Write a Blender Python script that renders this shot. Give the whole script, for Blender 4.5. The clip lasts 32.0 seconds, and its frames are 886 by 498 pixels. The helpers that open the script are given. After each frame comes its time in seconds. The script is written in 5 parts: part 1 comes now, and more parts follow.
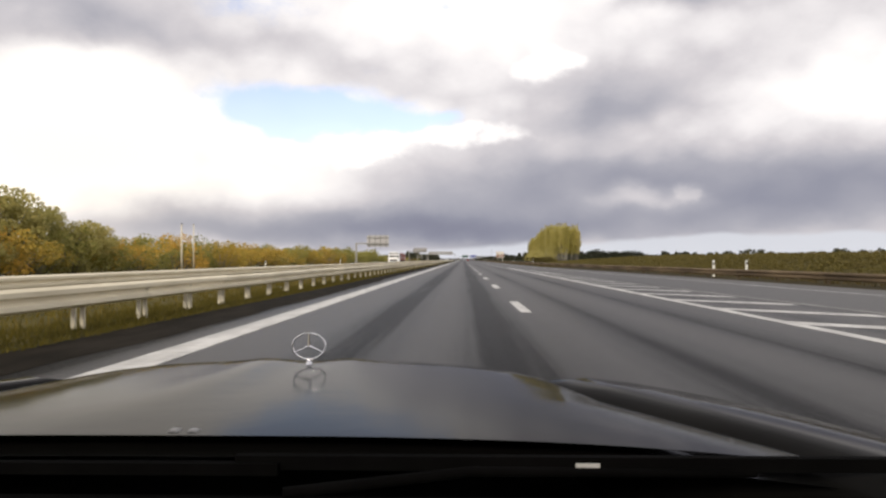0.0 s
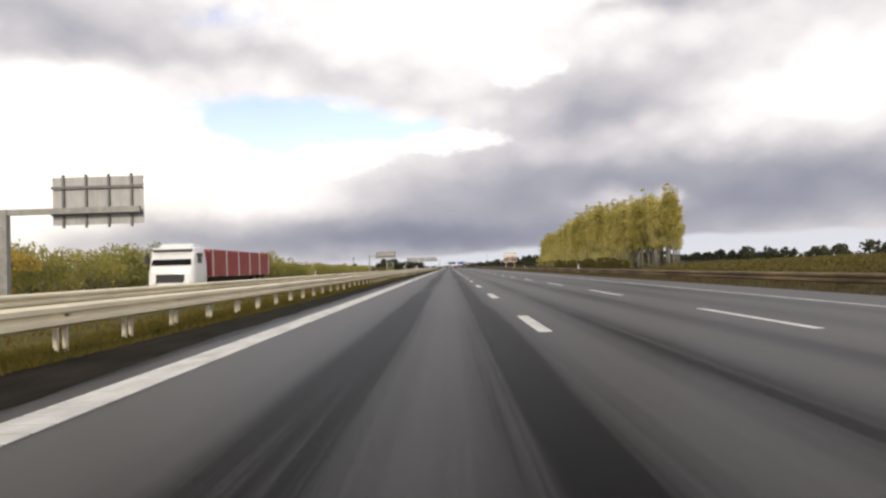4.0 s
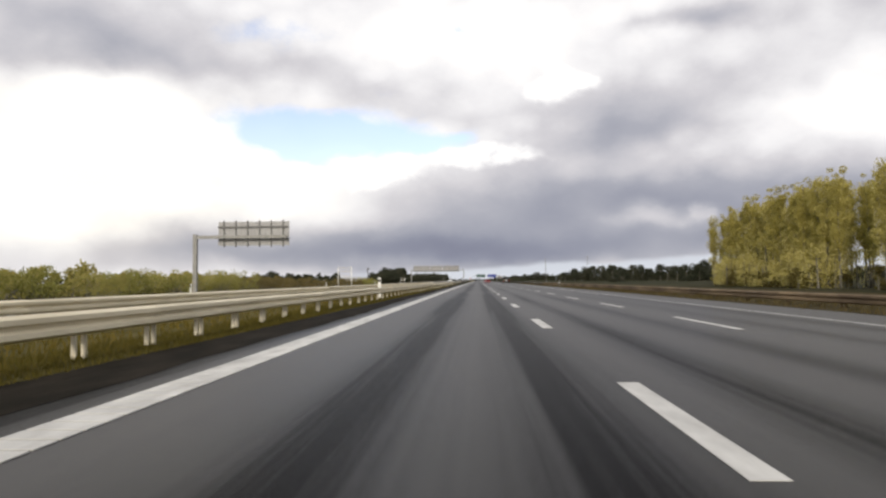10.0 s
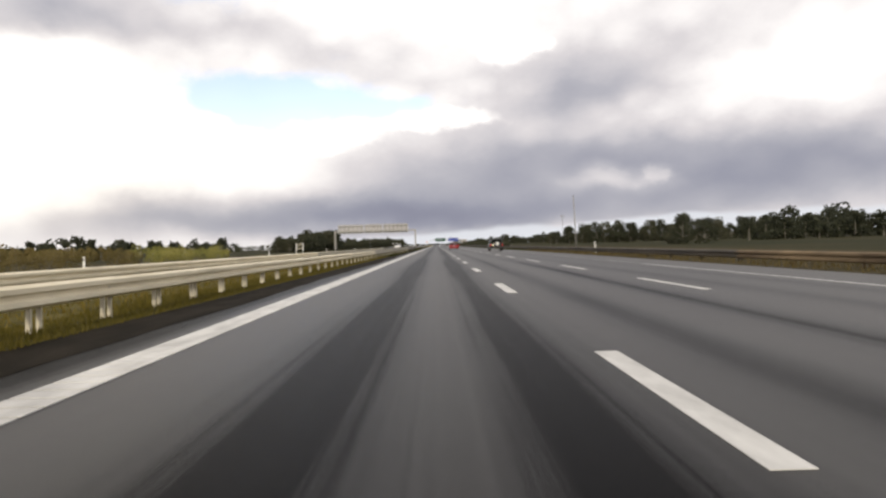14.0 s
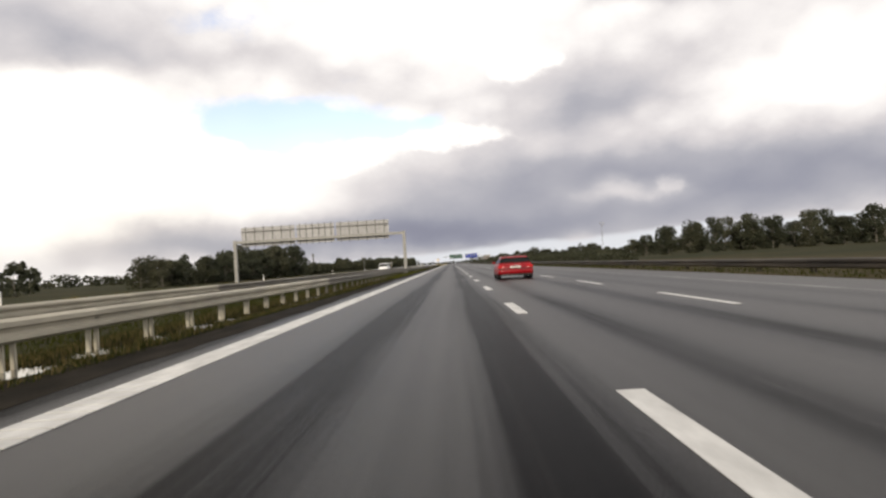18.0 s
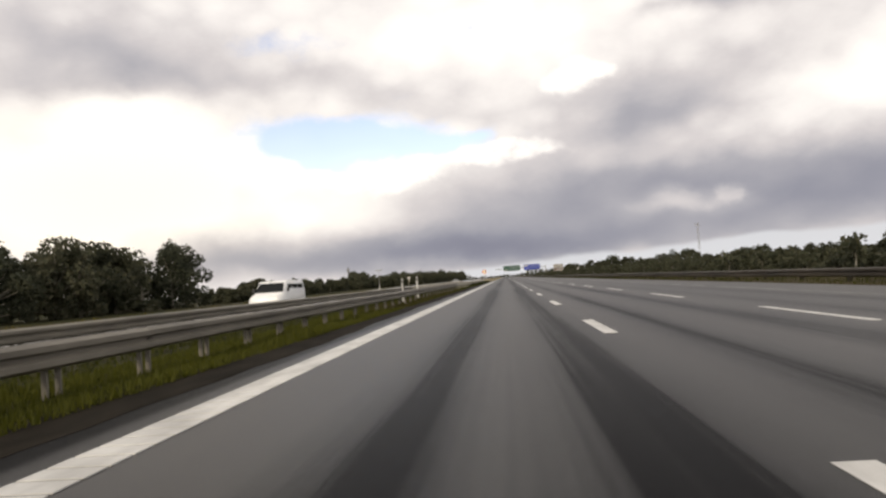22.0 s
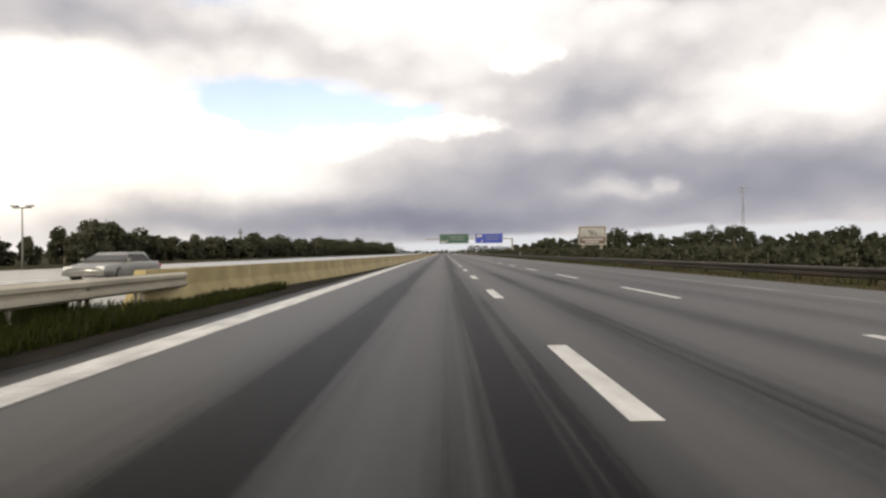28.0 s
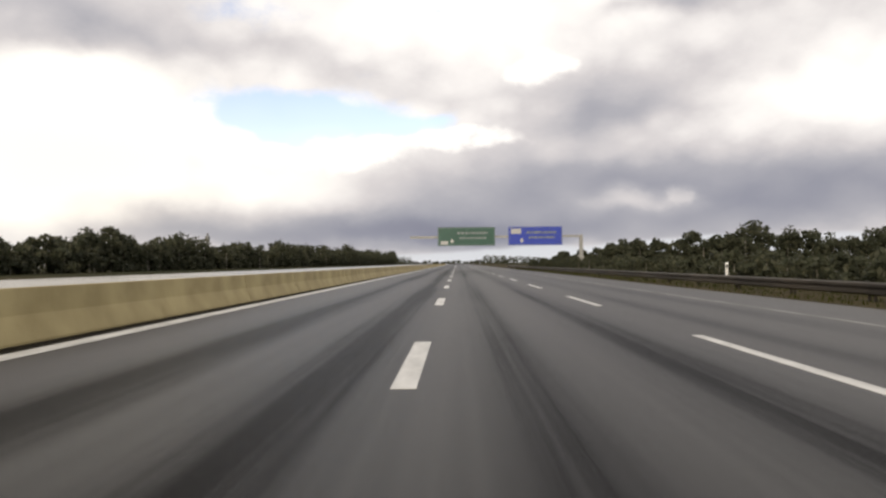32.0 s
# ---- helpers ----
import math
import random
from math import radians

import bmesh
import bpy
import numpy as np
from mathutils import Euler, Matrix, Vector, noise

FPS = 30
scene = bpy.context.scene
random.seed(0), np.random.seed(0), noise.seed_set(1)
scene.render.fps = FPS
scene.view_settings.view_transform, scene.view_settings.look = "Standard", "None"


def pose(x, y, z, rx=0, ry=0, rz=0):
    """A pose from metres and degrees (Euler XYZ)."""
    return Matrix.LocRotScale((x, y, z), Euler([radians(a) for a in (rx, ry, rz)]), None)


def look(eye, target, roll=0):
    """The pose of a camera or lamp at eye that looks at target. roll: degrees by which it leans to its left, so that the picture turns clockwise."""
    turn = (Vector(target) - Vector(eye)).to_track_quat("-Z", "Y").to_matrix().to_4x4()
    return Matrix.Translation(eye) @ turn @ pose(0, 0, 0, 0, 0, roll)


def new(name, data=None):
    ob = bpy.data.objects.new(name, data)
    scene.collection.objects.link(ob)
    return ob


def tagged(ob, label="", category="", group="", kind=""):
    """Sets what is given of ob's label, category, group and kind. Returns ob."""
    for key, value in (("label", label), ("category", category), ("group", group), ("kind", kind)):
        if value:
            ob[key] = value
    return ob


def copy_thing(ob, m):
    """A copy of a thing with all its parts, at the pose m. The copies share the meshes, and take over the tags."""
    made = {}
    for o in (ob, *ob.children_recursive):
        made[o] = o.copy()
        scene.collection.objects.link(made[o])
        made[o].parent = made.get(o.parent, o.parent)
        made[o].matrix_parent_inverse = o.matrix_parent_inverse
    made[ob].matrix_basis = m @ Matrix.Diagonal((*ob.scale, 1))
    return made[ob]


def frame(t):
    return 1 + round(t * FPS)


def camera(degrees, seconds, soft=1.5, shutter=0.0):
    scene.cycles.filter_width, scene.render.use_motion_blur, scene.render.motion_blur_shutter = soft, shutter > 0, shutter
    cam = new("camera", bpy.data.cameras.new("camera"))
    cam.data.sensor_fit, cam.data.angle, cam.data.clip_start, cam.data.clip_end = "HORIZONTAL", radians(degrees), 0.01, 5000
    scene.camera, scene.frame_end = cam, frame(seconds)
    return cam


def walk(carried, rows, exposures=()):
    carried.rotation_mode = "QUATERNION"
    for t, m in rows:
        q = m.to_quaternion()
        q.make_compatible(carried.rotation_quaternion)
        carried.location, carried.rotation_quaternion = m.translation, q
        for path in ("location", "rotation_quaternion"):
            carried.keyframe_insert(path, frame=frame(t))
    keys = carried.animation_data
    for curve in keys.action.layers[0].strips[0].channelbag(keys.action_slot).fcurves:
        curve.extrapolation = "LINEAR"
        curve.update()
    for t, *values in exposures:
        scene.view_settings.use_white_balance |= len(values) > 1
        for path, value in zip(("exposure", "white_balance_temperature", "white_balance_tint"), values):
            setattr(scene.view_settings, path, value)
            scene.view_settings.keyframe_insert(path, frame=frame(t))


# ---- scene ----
# ---------------------------------------------------------------- camera and walk
cam = camera(64.2, 32.0, soft=2.5)
PATH = [
    (0.0, -1.25, 0.00, 1.05, 1.61, 0.84, 0.15),
    (0.5, -1.14, 13.62, 1.05, -0.12, 0.35, 0.64),
    (1.0, -1.05, 27.18, 1.05, -0.58, 0.90, 1.14),
    (1.5, -1.15, 40.68, 1.05, -1.50, 0.84, 1.37),
    (2.0, -1.28, 54.13, 1.05, -1.39, 1.81, 1.61),
    (2.5, -1.35, 67.53, 1.05, -1.09, 1.03, 1.75),
    (3.0, -1.39, 80.90, 1.05, -1.10, 1.15, 1.89),
    (3.5, -1.40, 94.22, 1.05, 0.63, 1.48, 1.79),
    (5.5, -1.64, 147.20, 1.05, -0.31, 1.18, 1.36),
    (6.0, -1.62, 160.39, 1.05, -0.31, 1.28, 1.26),
    (6.5, -1.56, 173.55, 1.05, 0.12, 2.59, 1.09),
    (7.0, -1.49, 186.71, 1.05, 0.55, 1.39, 0.92),
    (7.5, -1.49, 199.85, 1.05, 0.29, 1.58, 1.13),
    (8.0, -1.48, 212.98, 1.05, 0.57, 1.75, 1.34),
    (8.5, -1.43, 226.10, 1.05, 0.78, 1.59, 1.29),
    (9.0, -1.40, 239.22, 1.05, 0.68, 2.17, 1.25),
    (9.5, -1.44, 252.33, 1.05, 2.53, 1.39, 0.89),
    (10.0, -1.50, 265.44, 1.05, 2.79, 2.54, 0.53),
    (10.5, -1.51, 278.56, 1.05, 1.86, 1.10, 0.61),
    (11.0, -1.51, 291.67, 1.05, 1.17, 1.75, 0.70),
    (11.5, -1.52, 304.79, 1.05, 0.98, 1.49, 0.69),
    (12.0, -1.53, 317.92, 1.05, 0.94, 1.87, 0.69),
    (12.5, -1.55, 331.05, 1.05, 2.49, 0.39, 1.07),
    (13.0, -1.57, 344.19, 1.05, 1.47, 1.31, 1.45),
    (13.5, -1.58, 357.33, 1.05, -0.03, 0.24, 1.52),
    (15.5, -1.44, 410.01, 1.05, -0.92, -0.82, 1.82),
    (16.0, -1.43, 423.21, 1.05, -0.52, -0.87, 1.89),
    (16.5, -1.42, 436.41, 1.05, 0.54, -0.88, 3.08),
    (17.0, -1.40, 449.63, 1.05, -0.13, 0.41, 4.26),
    (17.5, -1.33, 462.85, 1.05, -0.86, -0.31, 3.86),
    (18.0, -1.30, 476.08, 1.05, 0.69, 1.15, 3.45),
    (18.5, -1.40, 489.33, 1.05, 1.81, 1.48, 3.48),
    (19.0, -1.51, 502.58, 1.05, 4.49, 1.82, 3.52),
    (19.5, -1.54, 515.83, 1.05, 3.78, 3.55, 4.60),
    (20.0, -1.56, 529.09, 1.05, 6.98, 3.52, 5.60),
    (20.5, -1.66, 542.36, 1.05, 6.94, 2.86, 5.20),
    (21.0, -1.74, 555.62, 1.05, 5.71, 1.80, 4.58),
    (21.5, -1.71, 568.89, 1.05, 5.82, 1.37, 4.33),
    (22.0, -1.66, 582.16, 1.05, 5.06, 2.58, 4.09),
    (22.5, -1.62, 595.42, 1.05, 4.89, 1.93, 3.82),
    (23.0, -1.59, 608.68, 1.05, 5.11, -0.63, 3.55),
    (23.5, -1.59, 621.94, 1.05, 4.20, 1.00, 3.66),
    (24.0, -1.59, 635.18, 1.05, 4.23, -0.08, 3.76),
    (24.5, -1.55, 648.41, 1.05, 4.04, 0.50, 3.79),
    (25.0, -1.51, 661.63, 1.05, 4.38, -0.27, 3.82),
    (25.5, -1.50, 674.83, 1.05, 4.17, 1.81, 3.39),
    (27.5, -1.32, 727.39, 1.05, 1.85, 0.49, 1.67),
    (28.0, -1.24, 740.46, 1.05, 0.05, 0.26, 0.66),
    (28.5, -1.09, 753.49, 1.05, 0.67, 0.56, 0.58),
    (29.0, -0.91, 766.48, 1.05, -0.39, 2.59, 0.51),
    (29.5, -0.67, 779.42, 1.05, 0.84, 2.53, 0.41),
    (30.0, -0.42, 792.31, 1.05, 0.71, 2.87, 0.31),
    (30.5, -0.17, 805.15, 1.05, 0.43, 2.37, 0.58),
    (31.0, 0.07, 817.93, 1.05, 0.94, 0.64, 0.84),
    (31.5, 0.29, 830.65, 1.05, 1.46, 0.93, 0.68),
    (32.0, 0.46, 843.30, 1.05, 1.14, 1.13, 0.52),
]

walk(cam, [(t, pose(x, y, z, 90 + pitch, roll, yaw)) for t, x, y, z, yaw, pitch, roll in PATH],
     [(0.0, -.03, 6430, 12), (5.0, .06, 6460, 11), (7.0, -.04, 6300, 10), (11.0, -.03, 6300, 10), (13.0, .02, 6450, 11), (16.0, .24, 6560, 10), (19.0, .0, 6640, 10), (20.0, -.06, 6720, 11), (25.0, .10, 6720, 10), (28.0, .06, 6680, 10), (30.0, -.12, 6720, 11), (32.0, .02, 6640, 10)])

# ---------------------------------------------------------------- world and sun
SUN_AZ, SUN_EL = radians(-168), radians(22)      # behind the camera, a little to the left


def sky():
    w = bpy.data.worlds.new("sky")
    scene.world = w
    w.use_nodes = True
    nt = w.node_tree
    nt.nodes.clear()
    N, L = nt.nodes, nt.links

    def put(sock, v):
        if hasattr(v, "links"):
            L.new(v, sock)
        else:
            sock.default_value = v

    def op(o, a, b=0.0, c=0.0):
        n = N.new("ShaderNodeMath")
        n.operation = o
        put(n.inputs[0], a), put(n.inputs[1], b), put(n.inputs[2], c)
        return n.outputs[0]

    co = N.new("ShaderNodeTexCoord").outputs["Generated"]
    sep = N.new("ShaderNodeSeparateXYZ")
    L.new(co, sep.inputs[0])
    az0 = op("ARCTAN2", sep.outputs[0], sep.outputs[1])
    el0 = op("ARCSINE", sep.outputs[2])

    # flat sky coordinates, for forms that are as tall as they are wide
    flat = N.new("ShaderNodeCombineXYZ")
    L.new(az0, flat.inputs[0])
    L.new(op("MULTIPLY", el0, 1.5), flat.inputs[1])

    def flat_noise(scale, detail, rough, off):
        m = N.new("ShaderNodeMapping")
        L.new(flat.outputs[0], m.inputs[0])
        m.inputs["Location"].default_value = (off, off * .6, off * 1.1)
        n = N.new("ShaderNodeTexNoise")
        L.new(m.outputs[0], n.inputs["Vector"])
        n.inputs["Scale"].default_value = scale
        n.inputs["Detail"].default_value = detail
        n.inputs["Roughness"].default_value = rough
        return n.outputs[0]

    # ragged cloud edges: the place on the sky is shifted by noise before the forms are laid out
    w1, w2 = flat_noise(8, 6, .52, 3.1), flat_noise(8, 6, .52, 9.7)
    az = op("MULTIPLY_ADD", op("SUBTRACT", w1, .5), .12, az0)
    el = op("MULTIPLY_ADD", op("SUBTRACT", w2, .5), .055, el0)
    # rounded billows
    wv = N.new("ShaderNodeCombineXYZ")
    L.new(op("MULTIPLY_ADD", w1, .05, az0), wv.inputs[0])
    L.new(op("MULTIPLY", op("MULTIPLY_ADD", w2, .04, el0), 1.6), wv.inputs[1])
    vo = N.new("ShaderNodeTexVoronoi")
    vo.feature = "SMOOTH_F1"
    L.new(wv.outputs[0], vo.inputs["Vector"])
    vo.inputs["Scale"].default_value = 17.0
    vo.inputs["Smoothness"].default_value = .35
    billow = op("SUBTRACT", .42, vo.outputs["Distance"])

    def blob(a, e, sa, se, power=1.0):
        u = op("DIVIDE", op("SUBTRACT", az, a), sa)
        v = op("DIVIDE", op("SUBTRACT", el, e), se)
        d = op("ADD", op("MULTIPLY", u, u), op("MULTIPLY", v, v))
        return op("MULTIPLY", op("EXPONENT", op("MULTIPLY", d, -1.0)), power)

    def total(items):
        s = items[0]
        for i in items[1:]:
            s = op("ADD", s, i)
        return s

    def step(v, lo, hi):
        n = N.new("ShaderNodeMapRange")
        n.interpolation_type = "SMOOTHSTEP"
        L.new(v, n.inputs[0])
        n.inputs[1].default_value, n.inputs[2].default_value = lo, hi
        return n.outputs[0]

    base = flat_noise(4.2, 4, .50, 1.7)
    fine = flat_noise(11.0, 9, .60, 5.3)
    tex = op("ADD", op("MULTIPLY", op("SUBTRACT", base, .5), .20), op("MULTIPLY", op("SUBTRACT", fine, .5), .22))
    tex = op("MULTIPLY", op("MULTIPLY_ADD", billow, .16, tex), op("MULTIPLY_ADD", step(el0, .05, .18), .5, .5))

    def head(a, e, sa, se, power):
        """A lit cloud head with a firm edge."""
        lump = op("MULTIPLY_ADD", billow, .8, op("MULTIPLY", op("SUBTRACT", fine, .5), 1.6))
        g = blob(a, e, sa * 1.25, se * 1.25)
        return op("MULTIPLY", step(op("MULTIPLY_ADD", op("MULTIPLY", g, 1.3), lump, g), .25, .75), power)

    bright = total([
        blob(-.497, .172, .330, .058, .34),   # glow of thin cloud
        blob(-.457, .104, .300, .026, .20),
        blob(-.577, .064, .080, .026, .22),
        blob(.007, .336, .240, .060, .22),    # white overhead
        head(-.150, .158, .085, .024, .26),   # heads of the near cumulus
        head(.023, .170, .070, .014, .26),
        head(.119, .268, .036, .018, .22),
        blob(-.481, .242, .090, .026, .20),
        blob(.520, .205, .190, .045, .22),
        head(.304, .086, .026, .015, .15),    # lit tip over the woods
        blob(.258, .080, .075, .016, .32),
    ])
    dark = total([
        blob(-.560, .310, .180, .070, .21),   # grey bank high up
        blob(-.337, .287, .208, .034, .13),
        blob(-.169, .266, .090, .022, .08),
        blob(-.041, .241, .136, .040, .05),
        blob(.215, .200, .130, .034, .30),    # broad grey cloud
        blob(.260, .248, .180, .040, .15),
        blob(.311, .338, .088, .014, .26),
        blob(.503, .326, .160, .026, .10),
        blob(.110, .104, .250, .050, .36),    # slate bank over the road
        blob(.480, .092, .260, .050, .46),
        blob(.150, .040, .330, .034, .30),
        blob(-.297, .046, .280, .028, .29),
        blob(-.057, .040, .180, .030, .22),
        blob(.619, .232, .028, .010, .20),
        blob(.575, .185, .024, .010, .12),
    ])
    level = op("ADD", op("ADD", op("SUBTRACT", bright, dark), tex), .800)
    ramp = N.new("ShaderNodeValToRGB")
    L.new(level, ramp.inputs[0])
    r = ramp.color_ramp
    r.elements[0].position, r.elements[0].color = .02, (.205, .210, .280, 1)
    r.elements[1].position, r.elements[1].color = 1.02, (1.27, 1.21, 1.13, 1)
    for p, c in ((.26, (.305, .312, .375)), (.46, (.450, .447, .490)), (.65, (.69, .66, .67)), (.82, (.98, .945, .925))):
        e = r.elements.new(p)
        e.color = (*c, 1)
    # blue openings with crisp cumulus below them
    nish = N.new("ShaderNodeTexSky")
    nish.sky_type, nish.sun_disc = "NISHITA", False
    nish.sun_elevation, nish.sun_rotation = SUN_EL, SUN_AZ
    nish.air_density, nish.dust_density = 1.0, 0.6
    blue = N.new("ShaderNodeMixRGB")
    blue.blend_type = "MULTIPLY"
    blue.inputs[0].default_value = 1
    L.new(nish.outputs[0], blue.inputs[1])
    blue.inputs[2].default_value = (.215, .185, .195, 1)
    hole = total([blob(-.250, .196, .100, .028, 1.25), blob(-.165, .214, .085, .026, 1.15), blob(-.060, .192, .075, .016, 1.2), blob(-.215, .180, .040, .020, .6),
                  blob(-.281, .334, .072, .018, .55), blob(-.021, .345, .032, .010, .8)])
    hole = op("SUBTRACT", hole, op("MULTIPLY", op("MAXIMUM", billow, -.12), .9))
    hole = op("SUBTRACT", hole, op("MULTIPLY", op("MAXIMUM", op("SUBTRACT", fine, .5), -.12), 1.3))
    mix = N.new("ShaderNodeMixRGB")
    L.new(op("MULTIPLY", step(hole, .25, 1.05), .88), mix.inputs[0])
    L.new(ramp.outputs[0], mix.inputs[1])
    L.new(blue.outputs[0], mix.inputs[2])
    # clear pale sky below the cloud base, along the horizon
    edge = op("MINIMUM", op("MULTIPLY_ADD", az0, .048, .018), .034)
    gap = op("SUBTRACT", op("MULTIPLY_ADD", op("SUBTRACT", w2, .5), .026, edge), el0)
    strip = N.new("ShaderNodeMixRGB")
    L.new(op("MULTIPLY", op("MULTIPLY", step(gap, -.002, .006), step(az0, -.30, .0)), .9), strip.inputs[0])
    L.new(mix.outputs[0], strip.inputs[1])
    strip.inputs[2].default_value = (.72, .74, .78, 1)
    # warm tint of the thin cloud round the hidden sun
    warm = N.new("ShaderNodeMixRGB")
    warm.blend_type = "MULTIPLY"
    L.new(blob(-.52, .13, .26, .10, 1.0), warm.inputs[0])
    L.new(strip.outputs[0], warm.inputs[1])
    warm.inputs[2].default_value = (.97, .945, .875, 1)
    bg = N.new("ShaderNodeBackground")
    L.new(warm.outputs[0], bg.inputs[0])
    bg.inputs[1].default_value = 1.0
    out = N.new("ShaderNodeOutputWorld")
    L.new(bg.outputs[0], out.inputs[0])


sky()
sun = bpy.data.lights.new("sun", "SUN")
sun.energy, sun.angle, sun.color = 2.5, radians(7), (1.0, .88, .70)
sun_ob = new("sun", sun)
sun_ob.matrix_world = look((math.sin(SUN_AZ) * math.cos(SUN_EL) * 50, math.cos(SUN_AZ) * math.cos(SUN_EL) * 50, math.sin(SUN_EL) * 50), (0, 0, 0))


# ---------------------------------------------------------------- materials
def material(name, colour, rough=.6, metal=0.0, second=None, scale=6.0, bump=0.0, bump_scale=60.0, stretch=(1, 1, 1),
             per_object=0.0, spec=.5, emit=None, detail=6):
    m = bpy.data.materials.new(name)
    m.use_nodes = True
    nt = m.node_tree
    N, L = nt.nodes, nt.links
    b = N["Principled BSDF"]
    b.inputs["Roughness"].default_value, b.inputs["Metallic"].default_value = rough, metal
    b.inputs["Specular IOR Level"].default_value = spec
    b.inputs["Base Color"].default_value = (*colour, 1)
    tc = N.new("ShaderNodeTexCoord")
    mp = N.new("ShaderNodeMapping")
    mp.inputs["Scale"].default_value = stretch
    L.new(tc.outputs["Object"], mp.inputs[0])
    last = None
    if second:
        n = N.new("ShaderNodeTexNoise")
        n.inputs["Scale"].default_value, n.inputs["Detail"].default_value = scale, detail
        L.new(mp.outputs[0], n.inputs["Vector"])
        r = N.new("ShaderNodeValToRGB")
        r.color_ramp.elements[0].position, r.color_ramp.elements[1].position = .35, .68
        r.color_ramp.elements[0].color, r.color_ramp.elements[1].color = (*colour, 1), (*second, 1)
        L.new(n.outputs[0], r.inputs[0])
        last = r.outputs[0]
        L.new(last, b.inputs["Base Color"])
    if per_object:
        oi = N.new("ShaderNodeObjectInfo")
        mr = N.new("ShaderNodeMapRange")
        mr.inputs[3].default_value, mr.inputs[4].default_value = 1 - per_object, 1 + per_object
        L.new(oi.outputs["Random"], mr.inputs[0])
        h = N.new("ShaderNodeHueSaturation")
        L.new(mr.outputs[0], h.inputs["Value"])
        if last:
            L.new(last, h.inputs["Color"])
        else:
            h.inputs["Color"].default_value = (*colour, 1)
        L.new(h.outputs[0], b.inputs["Base Color"])
    if bump:
        n2 = N.new("ShaderNodeTexNoise")
        n2.inputs["Scale"].default_value, n2.inputs["Detail"].default_value = bump_scale, 4
        L.new(mp.outputs[0], n2.inputs["Vector"])
        bp = N.new("ShaderNodeBump")
        bp.inputs["Strength"].default_value, bp.inputs["Distance"].default_value = bump, .02
        L.new(n2.outputs[0], bp.inputs["Height"])
        L.new(bp.outputs[0], b.inputs["Normal"])
    if emit:
        b.inputs["Emission Color"].default_value = (*emit[:3], 1)
        b.inputs["Emission Strength"].default_value = emit[3]
    return m


def leaf_material(name, a, b_, c):
    """Leaves: each clump its own tint, a little light through them."""
    m = bpy.data.materials.new(name)
    m.use_nodes = True
    N, L = m.node_tree.nodes, m.node_tree.links
    b = N["Principled BSDF"]
    geo = N.new("ShaderNodeNewGeometry")
    r = N.new("ShaderNodeValToRGB")
    r.color_ramp.elements[0].color, r.color_ramp.elements[1].color = (*a, 1), (*c, 1)
    e = r.color_ramp.elements.new(.5)
    e.color = (*b_, 1)
    oi = N.new("ShaderNodeObjectInfo")
    mx = N.new("ShaderNodeMath")
    mx.operation = "MULTIPLY_ADD"
    mx.inputs[1].default_value = .55
    L.new(geo.outputs["Random Per Island"], mx.inputs[0])
    m2 = N.new("ShaderNodeMath")
    m2.operation = "MULTIPLY"
    m2.inputs[1].default_value = .45
    L.new(oi.outputs["Random"], m2.inputs[0])
    L.new(m2.outputs[0], mx.inputs[2])
    L.new(mx.outputs[0], r.inputs[0])
    L.new(r.outputs[0], b.inputs["Base Color"])
    b.inputs["Roughness"].default_value = .6
    b.inputs["Specular IOR Level"].default_value = .18
    b.inputs["Transmission Weight"].default_value = 0
    tr = N.new("ShaderNodeBsdfTranslucent")
    L.new(r.outputs[0], tr.inputs[0])
    ms = N.new("ShaderNodeMixShader")
    ms.inputs[0].default_value = .4
    L.new(b.outputs[0], ms.inputs[1])
    L.new(tr.outputs[0], ms.inputs[2])
    L.new(ms.outputs[0], N["Material Output"].inputs[0])
    return m


